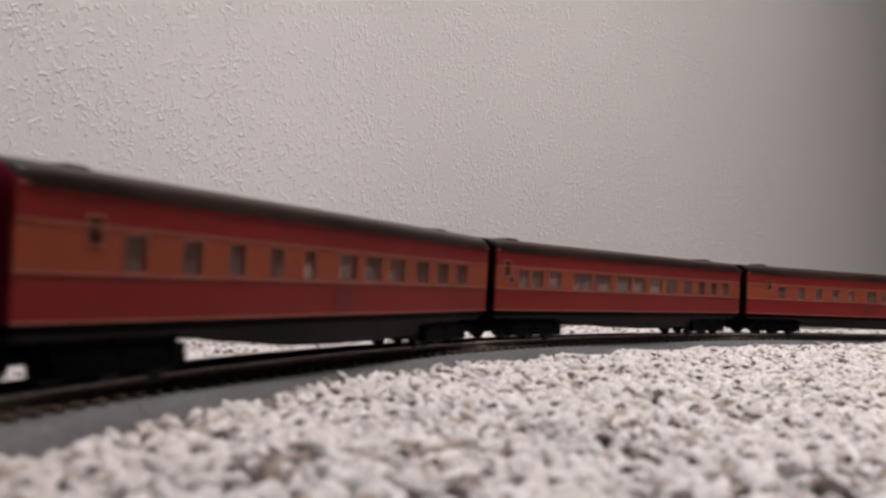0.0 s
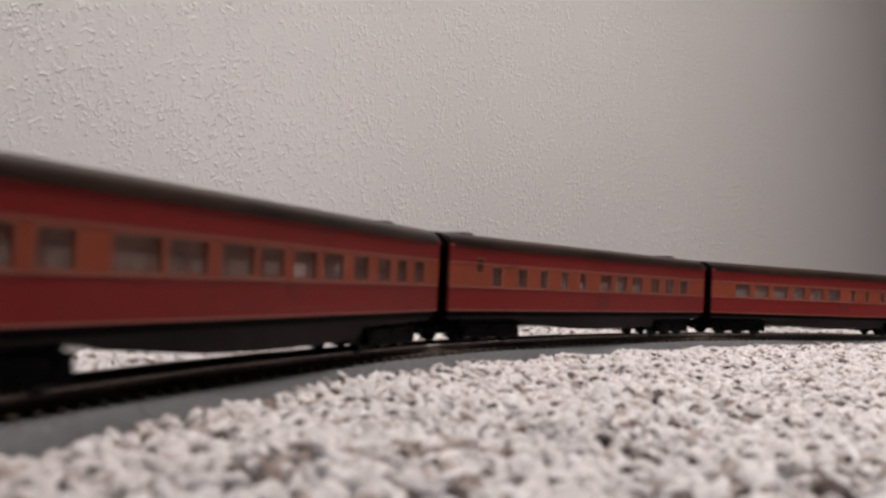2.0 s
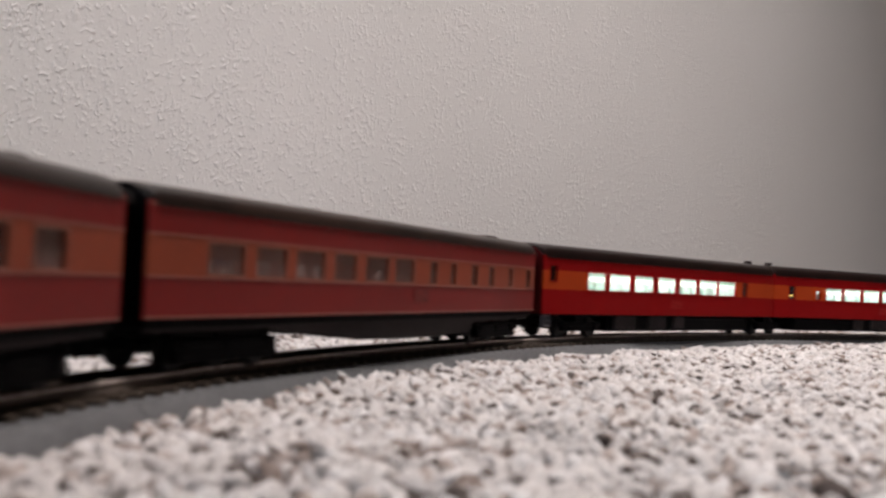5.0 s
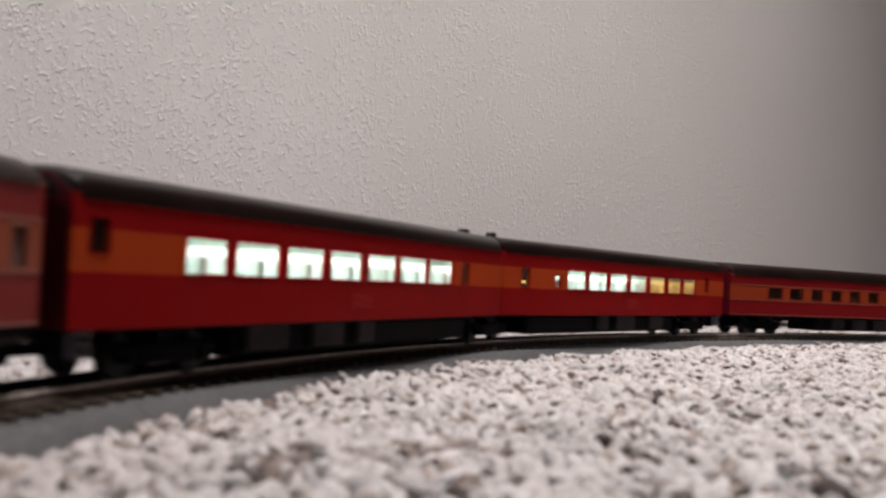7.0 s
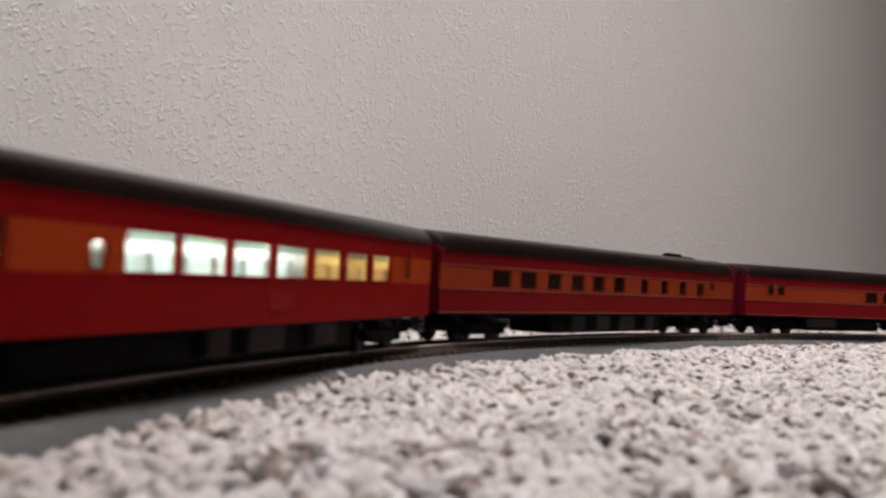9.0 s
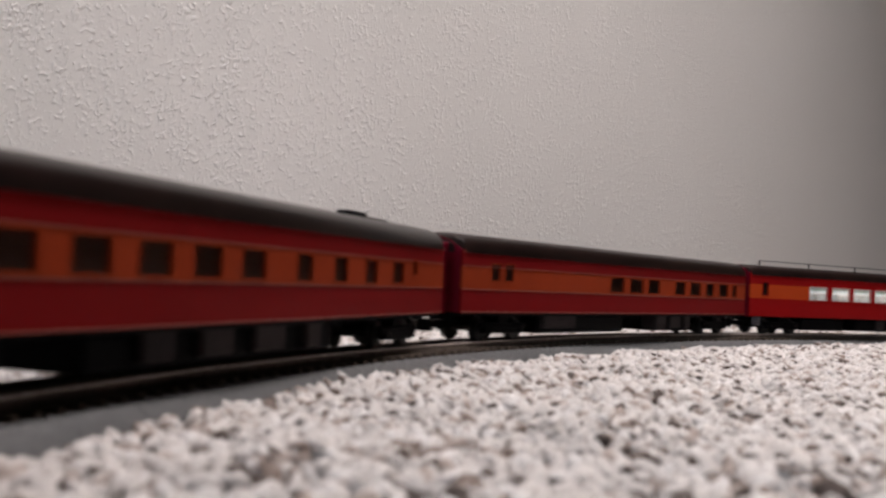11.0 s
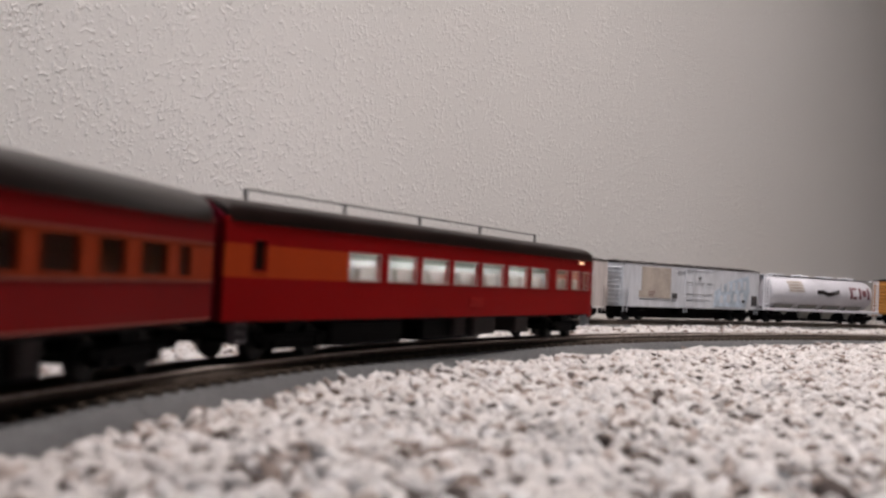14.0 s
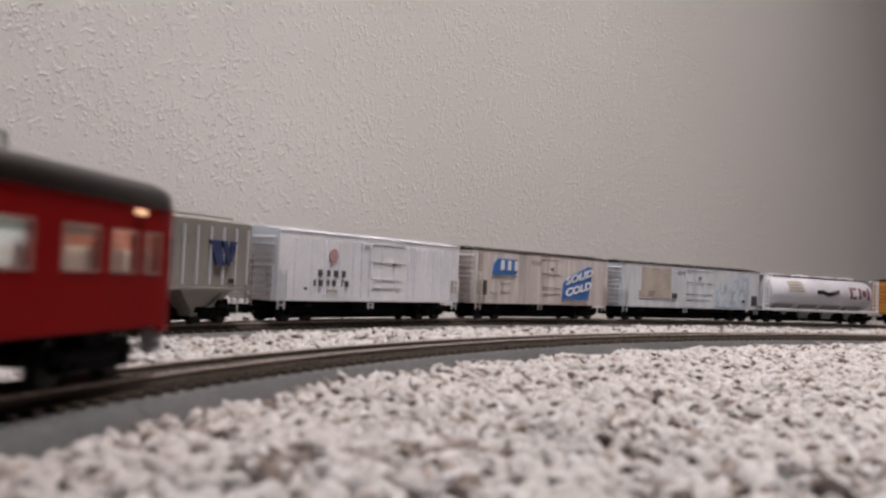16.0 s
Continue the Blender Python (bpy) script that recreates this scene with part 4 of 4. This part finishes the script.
def covered_hopper(label, L):
    """A grey three-bay covered hopper with ribbed sides and sloped ends."""
    ob = thing("hopper_car", label, "freight car", "parked freight cars")
    freight_base(ob, L, False)
    z0, z1 = 0.0185, 0.0505
    for s in (-1, 1):
        bm = bmesh.new()
        y0, y1 = sorted((s * FHW, s * (FHW - 0.0012)))
        rounded(bm, -L / 2 + 0.002, L / 2 - 0.002, y0, y1, z0, z1, 0.0003)
        side = part("side_panel", bm, M_HOPPER, ob)
        for i in range(17):
            x = -L / 2 + 0.006 + i * (L - 0.012) / 16
            bm = bmesh.new()
            y0, y1 = sorted((s * (FHW - 0.0001), s * (FHW + 0.0010)))
            rounded(bm, x - 0.0006, x + 0.0006, y0, y1, z0 + 0.001, z1 - 0.003, 0.0002)
            part("rib", bm, M_CYL, side)
        bm = bmesh.new()
        y0, y1 = sorted((s * (FHW - 0.0003), s * (FHW + 0.0007)))
        rounded(bm, -L / 2, L / 2, y0, y1, z0 - 0.0016, z0, 0.0003)
        part("side_sill", bm, M_HOPPER, ob)
        for x in (-L / 2 + 0.0035, L / 2 - 0.0035):
            ladder(ob, x, s * (FHW + 0.0005), 0.0100, z0 + 0.017, 0.0050, M_HOPPER, rungs=7)
    for s in (-1, 1):
        bm = bmesh.new()
        x = s * (L / 2 - 0.0035)
        loft(bm, [[(x, y, z1), (x - s * 0.0012, y, z1), (x - s * 0.0012, y, z0 + 0.012), (x - s * 0.030, y, 0.0085), (x - s * 0.0285, y, 0.0085), (x, y, z0 + 0.0125)] for y in (-FHW + 0.0013, FHW - 0.0013)])
        part("end_slope", bm, M_HOPPER, ob)
        ladder(ob, s * (L / 2 - 0.0012), 0.006, 0.0118, z1 - 0.002, 0.006, M_HOPPER, along="y", rungs=9, name="end_ladder")
    for c in (-0.30, 0.0, 0.30):
        bm = bmesh.new()
        x, h = c * L, L * 0.13
        loft(bm, [[(x - h * k, -FHW * m, z), (x + h * k, -FHW * m, z), (x + h * k, FHW * m, z), (x - h * k, FHW * m, z)] for k, m, z in ((1, 0.97, z0), (0.32, 0.72, 0.0065), (0.30, 0.70, 0.0040))])
        part("hopper_bay", bm, M_HOPPER, ob)
    bm = bmesh.new()
    prof = [(math.cos(math.pi * i / 10), math.sin(math.pi * i / 10)) for i in range(11)]
    loft(bm, [[(x, FHW * c, z1 - 0.0003 + 0.0026 * s) for c, s in prof] for x in (-L / 2 + 0.002, L / 2 - 0.002)])
    part("roof", bm, M_HOPPER, ob, smooth=True)
    bm = bmesh.new()
    box(bm, -L / 2, L / 2, -0.0035, 0.0035, z1 + 0.0024, z1 + 0.0032)
    part("running_board", bm, M_HOPPER, ob)
    # plain slanted shapes in the place of the emblem
    u = lambda v: v - L / 2
    decal(ob, "emblem", [(u(0.1410), 0.0410), (u(0.1490), 0.0410), (u(0.1535), 0.0288), (u(0.1470), 0.0288)], M_NAVY, lift=0.0014)
    decal(ob, "emblem", [(u(0.1510), 0.0410), (u(0.1545), 0.0410), (u(0.1585), 0.0335), (u(0.1575), 0.0288), (u(0.1555), 0.0305)], M_NAVY, lift=0.0014)
    decal(ob, "emblem", [(u(0.1590), 0.0410), (u(0.1630), 0.0410), (u(0.1590), 0.0310), (u(0.1580), 0.0330)], M_NAVY, lift=0.0014)
    lettering(ob, u(0.1585), u(0.1630), 0.0205, 0.0227, 2, M_INK, lift=0.0012)
    return ob


def cylindrical_hopper(label, L):
    ob = thing("hopper_car", label, "freight car", "parked freight cars")
    freight_base(ob, L, False)
    zc, ry, rz = 0.0315, 0.0175, 0.0165
    bm = bmesh.new()
    n = 28
    rings = []
    for x, k in ((-L / 2 + 0.012, 0.80), (-L / 2 + 0.0135, 0.94), (-L / 2 + 0.016, 1.0), (L / 2 - 0.016, 1.0), (L / 2 - 0.0135, 0.94), (L / 2 - 0.012, 0.80)):
        rings.append([(x, ry * k * math.cos(2 * math.pi * i / n), zc + rz * k * math.sin(2 * math.pi * i / n)) for i in range(n)])
    loft(bm, rings)
    part("barrel", bm, M_CYL, ob, smooth=True)
    for i in range(4):
        x = (-0.30 + 0.2 * i) * L
        bm = bmesh.new()
        h = L * 0.085
        loft(bm, [[(x - h * k, -0.013 * k, z), (x + h * k, -0.013 * k, z), (x + h * k, 0.013 * k, z), (x - h * k, 0.013 * k, z)] for k, z in ((1, 0.0215), (0.45, 0.0080), (0.4, 0.0050))])
        part("hopper_bay", bm, M_HOPPER, ob)
    for s in (-1, 1):
        bm = bmesh.new()
        y0, y1 = sorted((s * 0.0172, s * 0.0160))
        rounded(bm, -L / 2, L / 2, y0, y1, 0.0122, 0.0148, 0.0003)
        part("side_sill", bm, M_CYL, ob)
    for s in (-1, 1):
        x = s * (L / 2 - 0.001)
        for y in (-0.0155, 0.0155):
            bm = bmesh.new()
            box(bm, x - 0.0006, x + 0.0006, y - 0.0006, y + 0.0006, 0.0122, 0.0485)
            part("end_post", bm, M_WHITE, ob)
        bm = bmesh.new()
        box(bm, x - 0.0006, x + 0.0006, -0.0155, 0.0155, 0.0475, 0.0487)
        box(bm, min(x, x - s * 0.014), max(x, x - s * 0.014), -0.0155, -0.0145, 0.0475, 0.0487)
        part("end_rail", bm, M_WHITE, ob)
        ladder(ob, x - s * 0.006, -0.0158, 0.0122, 0.048, 0.0050, M_WHITE, rungs=8)
        bm = bmesh.new()
        box(bm, min(x, x - s * 0.016), max(x, x - s * 0.016), -0.0155, 0.0155, 0.0122, 0.0134)
        part("end_platform", bm, M_CYL, ob)
    bm = bmesh.new()
    box(bm, -L / 2 + 0.004, L / 2 - 0.004, -0.006, 0.006, zc + rz - 0.0002, zc + rz + 0.0006)
    part("running_board", bm, M_GREY, ob)
    for i in range(4):
        x = (-0.31 + 0.205 * i) * L
        bm = bmesh.new()
        rounded(bm, x - 0.007, x + 0.007, -0.0065, 0.0065, zc + rz + 0.0004, zc + rz + 0.0024, 0.0005)
        part("roof_hatch", bm, M_WHITE, ob)
    return ob


def barrel_mark(ob, name, pts, mat):
    """A painted four-cornered shape that follows the round barrel: lower two corners, then upper two."""
    zc, ry, rz = 0.0315, 0.0175, 0.0165
    bm = bmesh.new()
    (ax, az), (bx, bz), (cx, cz), (dx, dz) = pts
    n = 7
    y = lambda z, k: -ry * math.sqrt(max(0.0, 1 - ((z - zc) / rz) ** 2)) - k
    rings = []
    for i in range(n + 1):
        f = i / n
        x0, z0, x1, z1 = ax + (dx - ax) * f, az + (dz - az) * f, bx + (cx - bx) * f, bz + (cz - bz) * f
        rings.append([(x0, y(z0, 0.0004), z0), (x1, y(z1, 0.0004), z1), (x1, y(z1, -0.0003), z1), (x0, y(z0, -0.0003), z0)])
    loft(bm, rings)
    return part(name, bm, mat, ob)


def orange_car(label, L):
    """An ochre car with framed panels, of which the near end shows."""
    ob = boxcar(label, L, M_FREIGHT_ORANGE, (0.07, 0.10), [0.016, 0.03, 0.045, 0.06, 0.11, 0.125, 0.14, 0.155], M_ROOF2)
    for a in (0.004, 0.019, 0.033):
        decal(ob, "dark_panel", [(a - L / 2 + 0.001, 0.030), (a - L / 2 + 0.010, 0.030), (a - L / 2 + 0.010, 0.045), (a - L / 2 + 0.001, 0.045)], shader("brown_panel_paint", (0.16, 0.06, 0.015), 0.5, grain=0.1))
    return ob


def stand(ob, deg):
    """Sets a parked car on the outer track with its middle at that angle."""
    r = math.sqrt(R2 * R2 - 0.06 ** 2)
    ob.matrix_basis = Matrix.Translation(on(C2, r, deg, RAIL)) @ pose(0, 0, 0, 0, 0, deg - 90)
    return ob

FREIGHT = [(157.05, 0.180), (149.08, 0.192), (141.04, 0.185), (132.29, 0.221), (124.0, 0.198), (115.7, 0.180)]  # angle, length

hopper = stand(covered_hopper("grey covered hopper car with ribbed sides", FREIGHT[0][1]), FREIGHT[0][0])

L = FREIGHT[1][1]
reefer = stand(boxcar("white ribbed refrigerator boxcar with black lettering", L, M_WHITE, (0.086, 0.121), [0.0135, 0.0284, 0.0405, 0.0541, 0.0673, 0.0762, 0.0845, 0.1275, 0.1350, 0.1470, 0.1580, 0.1688, 0.1790]), FREIGHT[1][0])
u = lambda v: v - L / 2
lettering(reefer, u(0.0330), u(0.0620), 0.0258, 0.0296, 4, M_INK, lift=0.0008)
lettering(reefer, u(0.0280), u(0.0650), 0.0204, 0.0238, 6, M_INK, lift=0.0008)
lettering(reefer, u(0.0430), u(0.0530), 0.0170, 0.0182, 4, M_TAN, lift=0.0008)
decal(reefer, "emblem", [(u(0.0478 + 0.0042 * math.cos(a)), 0.0380 + 0.0042 * math.sin(a)) for a in (math.pi * i / 4 for i in range(8))], shader("faded_red_emblem_paint", (0.42, 0.26, 0.26), 0.5, grain=0.2), lift=0.0008)
decal(reefer, "placard", [(u(0.1805), 0.0184), (u(0.1885), 0.0184), (u(0.1885), 0.0269), (u(0.1805), 0.0269)], M_TAN, lift=0.0009)
decal(reefer, "placard", [(u(0.0225), 0.0180), (u(0.0245), 0.0180), (u(0.0245), 0.0196), (u(0.0225), 0.0196)], M_INK, lift=0.0008)
decal(reefer, "placard", [(u(0.1080), 0.0345), (u(0.1120), 0.0345), (u(0.1120), 0.0355), (u(0.1080), 0.0355)], M_INK, lift=0.0016)

L = FREIGHT[2][1]
cold = stand(boxcar("weathered pale grey boxcar with blue slanted lettering panels", L, M_WEATHERED, (0.082, 0.1125), [], M_ROOF), FREIGHT[2][0])
u = lambda v: v - L / 2
decal(cold, "blue_panel", [(u(0.019), 0.0329), (u(0.044), 0.0329), (u(0.0495), 0.0350), (u(0.0495), 0.0447), (u(0.0245), 0.0447), (u(0.0205), 0.041)], M_LBLUE, lift=0.0009)
lettering(cold, u(0.0265), u(0.0525), 0.0366, 0.0437, 3, M_WHITE, lift=0.0013)
decal(cold, "blue_panel", [(u(0.1135), 0.0162), (u(0.1530), 0.0162), (u(0.1565), 0.0295), (u(0.1575), 0.0425), (u(0.1530), 0.0435), (u(0.1210), 0.0335), (u(0.1150), 0.0290)], M_LBLUE, lift=0.0009)
words(cold, "SOLID", u(0.1180), u(0.1585), 0.0276, 0.0338, 0.0085, M_WHITE)
words(cold, "COLD", u(0.1180), u(0.1565), 0.0182, 0.0248, 0.0070, M_WHITE)
decal(cold, "dark_vent", [(u(0.002), 0.0345), (u(0.0060), 0.0345), (u(0.0060), 0.0480), (u(0.002), 0.0480)], M_TAN, lift=0.0013)
decal(cold, "dark_vent", [(u(0.0078), 0.018), (u(0.0118), 0.018), (u(0.0118), 0.0285), (u(0.0078), 0.0285)], M_INK, lift=0.0013)
decal(cold, "dark_vent", [(u(0.0005), 0.018), (u(0.0048), 0.018), (u(0.0048), 0.0285), (u(0.0005), 0.0285)], M_TAN, lift=0.0013)
lettering(cold, u(0.017), u(0.027), 0.0185, 0.0205, 3, M_TAN, lift=0.0008)
lettering(cold, u(0.030), u(0.043), 0.0262, 0.0276, 4, M_TAN, lift=0.0008)
lettering(cold, u(0.030), u(0.043), 0.0210, 0.0222, 4, M_TAN, lift=0.0008)
decal(cold, "placard", [(u(0.0955), 0.0385), (u(0.0985), 0.0385), (u(0.0985), 0.0405), (u(0.0955), 0.0405)], M_INK, lift=0.0016)

L = FREIGHT[3][1]
faded = stand(boxcar("faded white boxcar with tan patch and pale blue shape", L, M_PALE_BLUE, (0.092, 0.137), [], M_ROOF), FREIGHT[3][0])
u = lambda v: v - L / 2
decal(faded, "tan_patch", [(u(0.0225), 0.0200), (u(0.0690), 0.0200), (u(0.0690), 0.0478), (u(0.0260), 0.0478), (u(0.0260), 0.0265), (u(0.0225), 0.0265)], M_TAN, lift=0.0006)
lettering(faded, u(0.0360), u(0.0440), 0.0222, 0.0236, 2, M_MAROON, lift=0.0009)
lettering(faded, u(0.0360), u(0.0460), 0.0250, 0.0262, 3, M_MAROON, lift=0.0009)
decal(faded, "black_placard", [(u(0.0720), 0.0205), (u(0.0795), 0.0205), (u(0.0795), 0.0250), (u(0.0720), 0.0250)], M_INK, lift=0.0008)
decal(faded, "faded_blue_shape", [(u(0.1400), 0.0140), (u(0.1960), 0.0140), (u(0.2030), 0.0300), (u(0.2005), 0.0455), (u(0.1650), 0.0385), (u(0.1420), 0.0290)], M_FADED, lift=0.0003)
lettering(faded, u(0.1500), u(0.1990), 0.0285, 0.0365, 5, M_PALE_BLUE, slant=0.004, lift=0.0005)
lettering(faded, u(0.1480), u(0.1960), 0.0175, 0.0250, 4, M_PALE_BLUE, slant=0.004, lift=0.0005)
decal(faded, "black_placard", [(u(0.1900), 0.0185), (u(0.1945), 0.0185), (u(0.1945), 0.0212), (u(0.1900), 0.0212)], M_INK, lift=0.0008)
decal(faded, "placard", [(u(0.1125), 0.0395), (u(0.1165), 0.0395), (u(0.1165), 0.0412), (u(0.1125), 0.0412)], M_INK, lift=0.0016)
lettering(faded, u(0.2065), u(0.2165), 0.0155, 0.0260, 3, M_INK, lift=0.0013)

L = FREIGHT[4][1]
cyl = stand(cylindrical_hopper("pale grey cylindrical covered hopper with maroon shapes", L), FREIGHT[4][0])
u = lambda v: v - L / 2
for z in (0.0425, 0.0395, 0.0365, 0.0335):
    barrel_mark(cyl, "lettering_bar", [(u(0.040), z - 0.0011), (u(0.064), z - 0.0011), (u(0.064), z + 0.0011), (u(0.040), z + 0.0011)], M_TAN)
for k in range(4):
    x = 0.086 + 0.0095 * k
    z = (0.0330, 0.0335, 0.0310, 0.0325)[k]
    z2 = (0.0335, 0.0310, 0.0325, 0.0345)[k]
    barrel_mark(cyl, "emblem", [(u(x), z - 0.0022), (u(x + 0.0095), z2 - 0.0022), (u(x + 0.0095), z2 + 0.0022), (u(x), z + 0.0022)], M_INK if k == 3 else M_GREY)
for a, b, z0, z1 in ((0.144, 0.1475, 0.0275, 0.0400), (0.1490, 0.1555, 0.0275, 0.0300), (0.1490, 0.1555, 0.0375, 0.0400), (0.160, 0.1635, 0.0275, 0.0400), (0.1660, 0.1725, 0.0305, 0.0375), (0.1750, 0.1785, 0.0275, 0.0400)):
    barrel_mark(cyl, "emblem", [(u(a), z0), (u(b), z0), (u(b), z1), (u(a), z1)], M_MAROON)
ochre = stand(orange_car("ochre orange boxcar with dark brown panels", FREIGHT[5][1]), FREIGHT[5][0])

# ---- carpet pile ----


def carpet_pile():
    """Twisted yarn ends over the backing in the stretch before the lens, thinner farther out."""
    rng = np.random.default_rng(7)
    pts = []
    for r0, r1, half, pitch in ((0.06, 0.62, 40, 0.0034), (0.62, 1.05, 34, 0.0040), (1.05, 2.1, 32, 0.0060)):
        xs = np.arange(-r1, r1, pitch)
        ys = np.arange(0.0, r1, pitch)
        X, Y = (g.ravel() for g in np.meshgrid(xs, ys))
        X, Y = X + rng.uniform(-0.5, 0.5, X.size) * pitch, Y + rng.uniform(-0.5, 0.5, X.size) * pitch
        r, a = np.hypot(X, Y), np.degrees(np.arctan2(X, Y))
        keep = (r >= r0) & (r < r1) & (np.abs(a) < half)
        d1 = np.abs(np.hypot(X - C1.x, Y - C1.y) - R1)
        d2 = np.abs(np.hypot(X - C2.x, Y - C2.y) - R2)
        keep &= (d1 > 0.0262) & (d2 > 0.0262) & (X * E2.x + Y * E2.y < WALL - 0.003)
        pts.append(np.stack([X[keep], Y[keep], np.full(keep.sum(), pitch)], 1))
    P = np.concatenate(pts)
    n = len(P)
    k = 5
    # rings along a leaning tuft: share of height, share of width
    prof = ((0.0, 0.65), (0.5, 1.0), (0.88, 0.74))
    size = P[:, 2] * rng.uniform(0.55, 0.93, n)
    high = rng.uniform(0.0068, 0.0083, n) * np.where(np.hypot(P[:, 0] - C1.x, P[:, 1] - C1.y) > R1, 1.16, 1.0) * (1 + 0.2 * np.sin(P[:, 0] * 60) * np.cos(P[:, 1] * 47))
    lean = rng.normal(0, 0.42, (n, 2)) * high[:, None]
    turn = rng.uniform(0, 6.283, n)
    V = np.zeros((n, 3 * k + 1, 3))
    for j, (f, w) in enumerate(prof):
        for i in range(k):
            a = turn + 2 * math.pi * i / k + j * 0.6
            rad = size * w * rng.uniform(0.7, 1.25, n)
            V[:, j * k + i, 0] = P[:, 0] + lean[:, 0] * f ** 1.5 + rad * np.cos(a)
            V[:, j * k + i, 1] = P[:, 1] + lean[:, 1] * f ** 1.5 + rad * np.sin(a)
            V[:, j * k + i, 2] = high * f + rng.uniform(-0.0004, 0.0004, n)
    V[:, -1, 0], V[:, -1, 1], V[:, -1, 2] = P[:, 0] + lean[:, 0], P[:, 1] + lean[:, 1], high
    F = []
    for j in range(2):
        for i in range(k):
            b = (i + 1) % k
            F.append((j * k + i, j * k + b, (j + 1) * k + b, (j + 1) * k + i))
    tri = [(2 * k + i, 2 * k + (i + 1) % k, 3 * k) for i in range(k)]
    base = (np.arange(n) * (3 * k + 1))[:, None]
    quads = (base[:, :, None] + np.array(F)[None]).reshape(-1, 4)
    tris = (base[:, :, None] + np.array(tri)[None]).reshape(-1, 3)
    me = bpy.data.meshes.new("carpet_pile")
    me.from_pydata(V.reshape(-1, 3).tolist(), [], quads.tolist() + tris.tolist())
    me.materials.append(M_TUFT)
    me.polygons.foreach_set("use_smooth", [True] * len(me.polygons))
    tagged(new("carpet_pile", me), "speckled cream and brown cut carpet pile", "carpet", "", "stuff")


carpet_pile()
track("inner_track", C1, R1, 0.0, 360.0, 24, (104, 182), M_BED, "curved model railway track on grey plastic roadbed")
track("outer_track", C2, R2, 96.0, 172.0, 8, (112, 164), M_BED_DARK, "curved model railway track on dark grey roadbed")


def phase(t):
    """The running angle of the first joint, smoothed between the known times."""
    ts, ps = zip(*PHASE)
    return sum(float(np.interp(min(max(t + d, 0), 16.0), ts, ps)) + 9.72 * (min(max(t + d, 0), 16.0) - (t + d)) * -1 for d in (-0.3, 0, 0.3)) / 3


def motions():
    times = [i * 0.5 for i in range(33)]
    for ob, behind in TRAIN:
        # the pair of chair cars shares a bogie at their joint; every other car rests on two of its own
        front, rear = RESTS.get(ob.name, (-0.104, 0.104))
        r, mid = math.sqrt(R1 * R1 - ((rear - front) / 2) ** 2), (front + rear) / 2
        rows = []
        for t in times:
            deg = phase(t) + behind - math.degrees(mid / r)
            rows.append((t, Matrix.Translation(on(C1, r, deg, RAIL)) @ pose(0, 0, 0, 0, 0, deg - 90) @ Matrix.Translation((-mid, 0, 0))))
        walk(ob, rows)


motions()
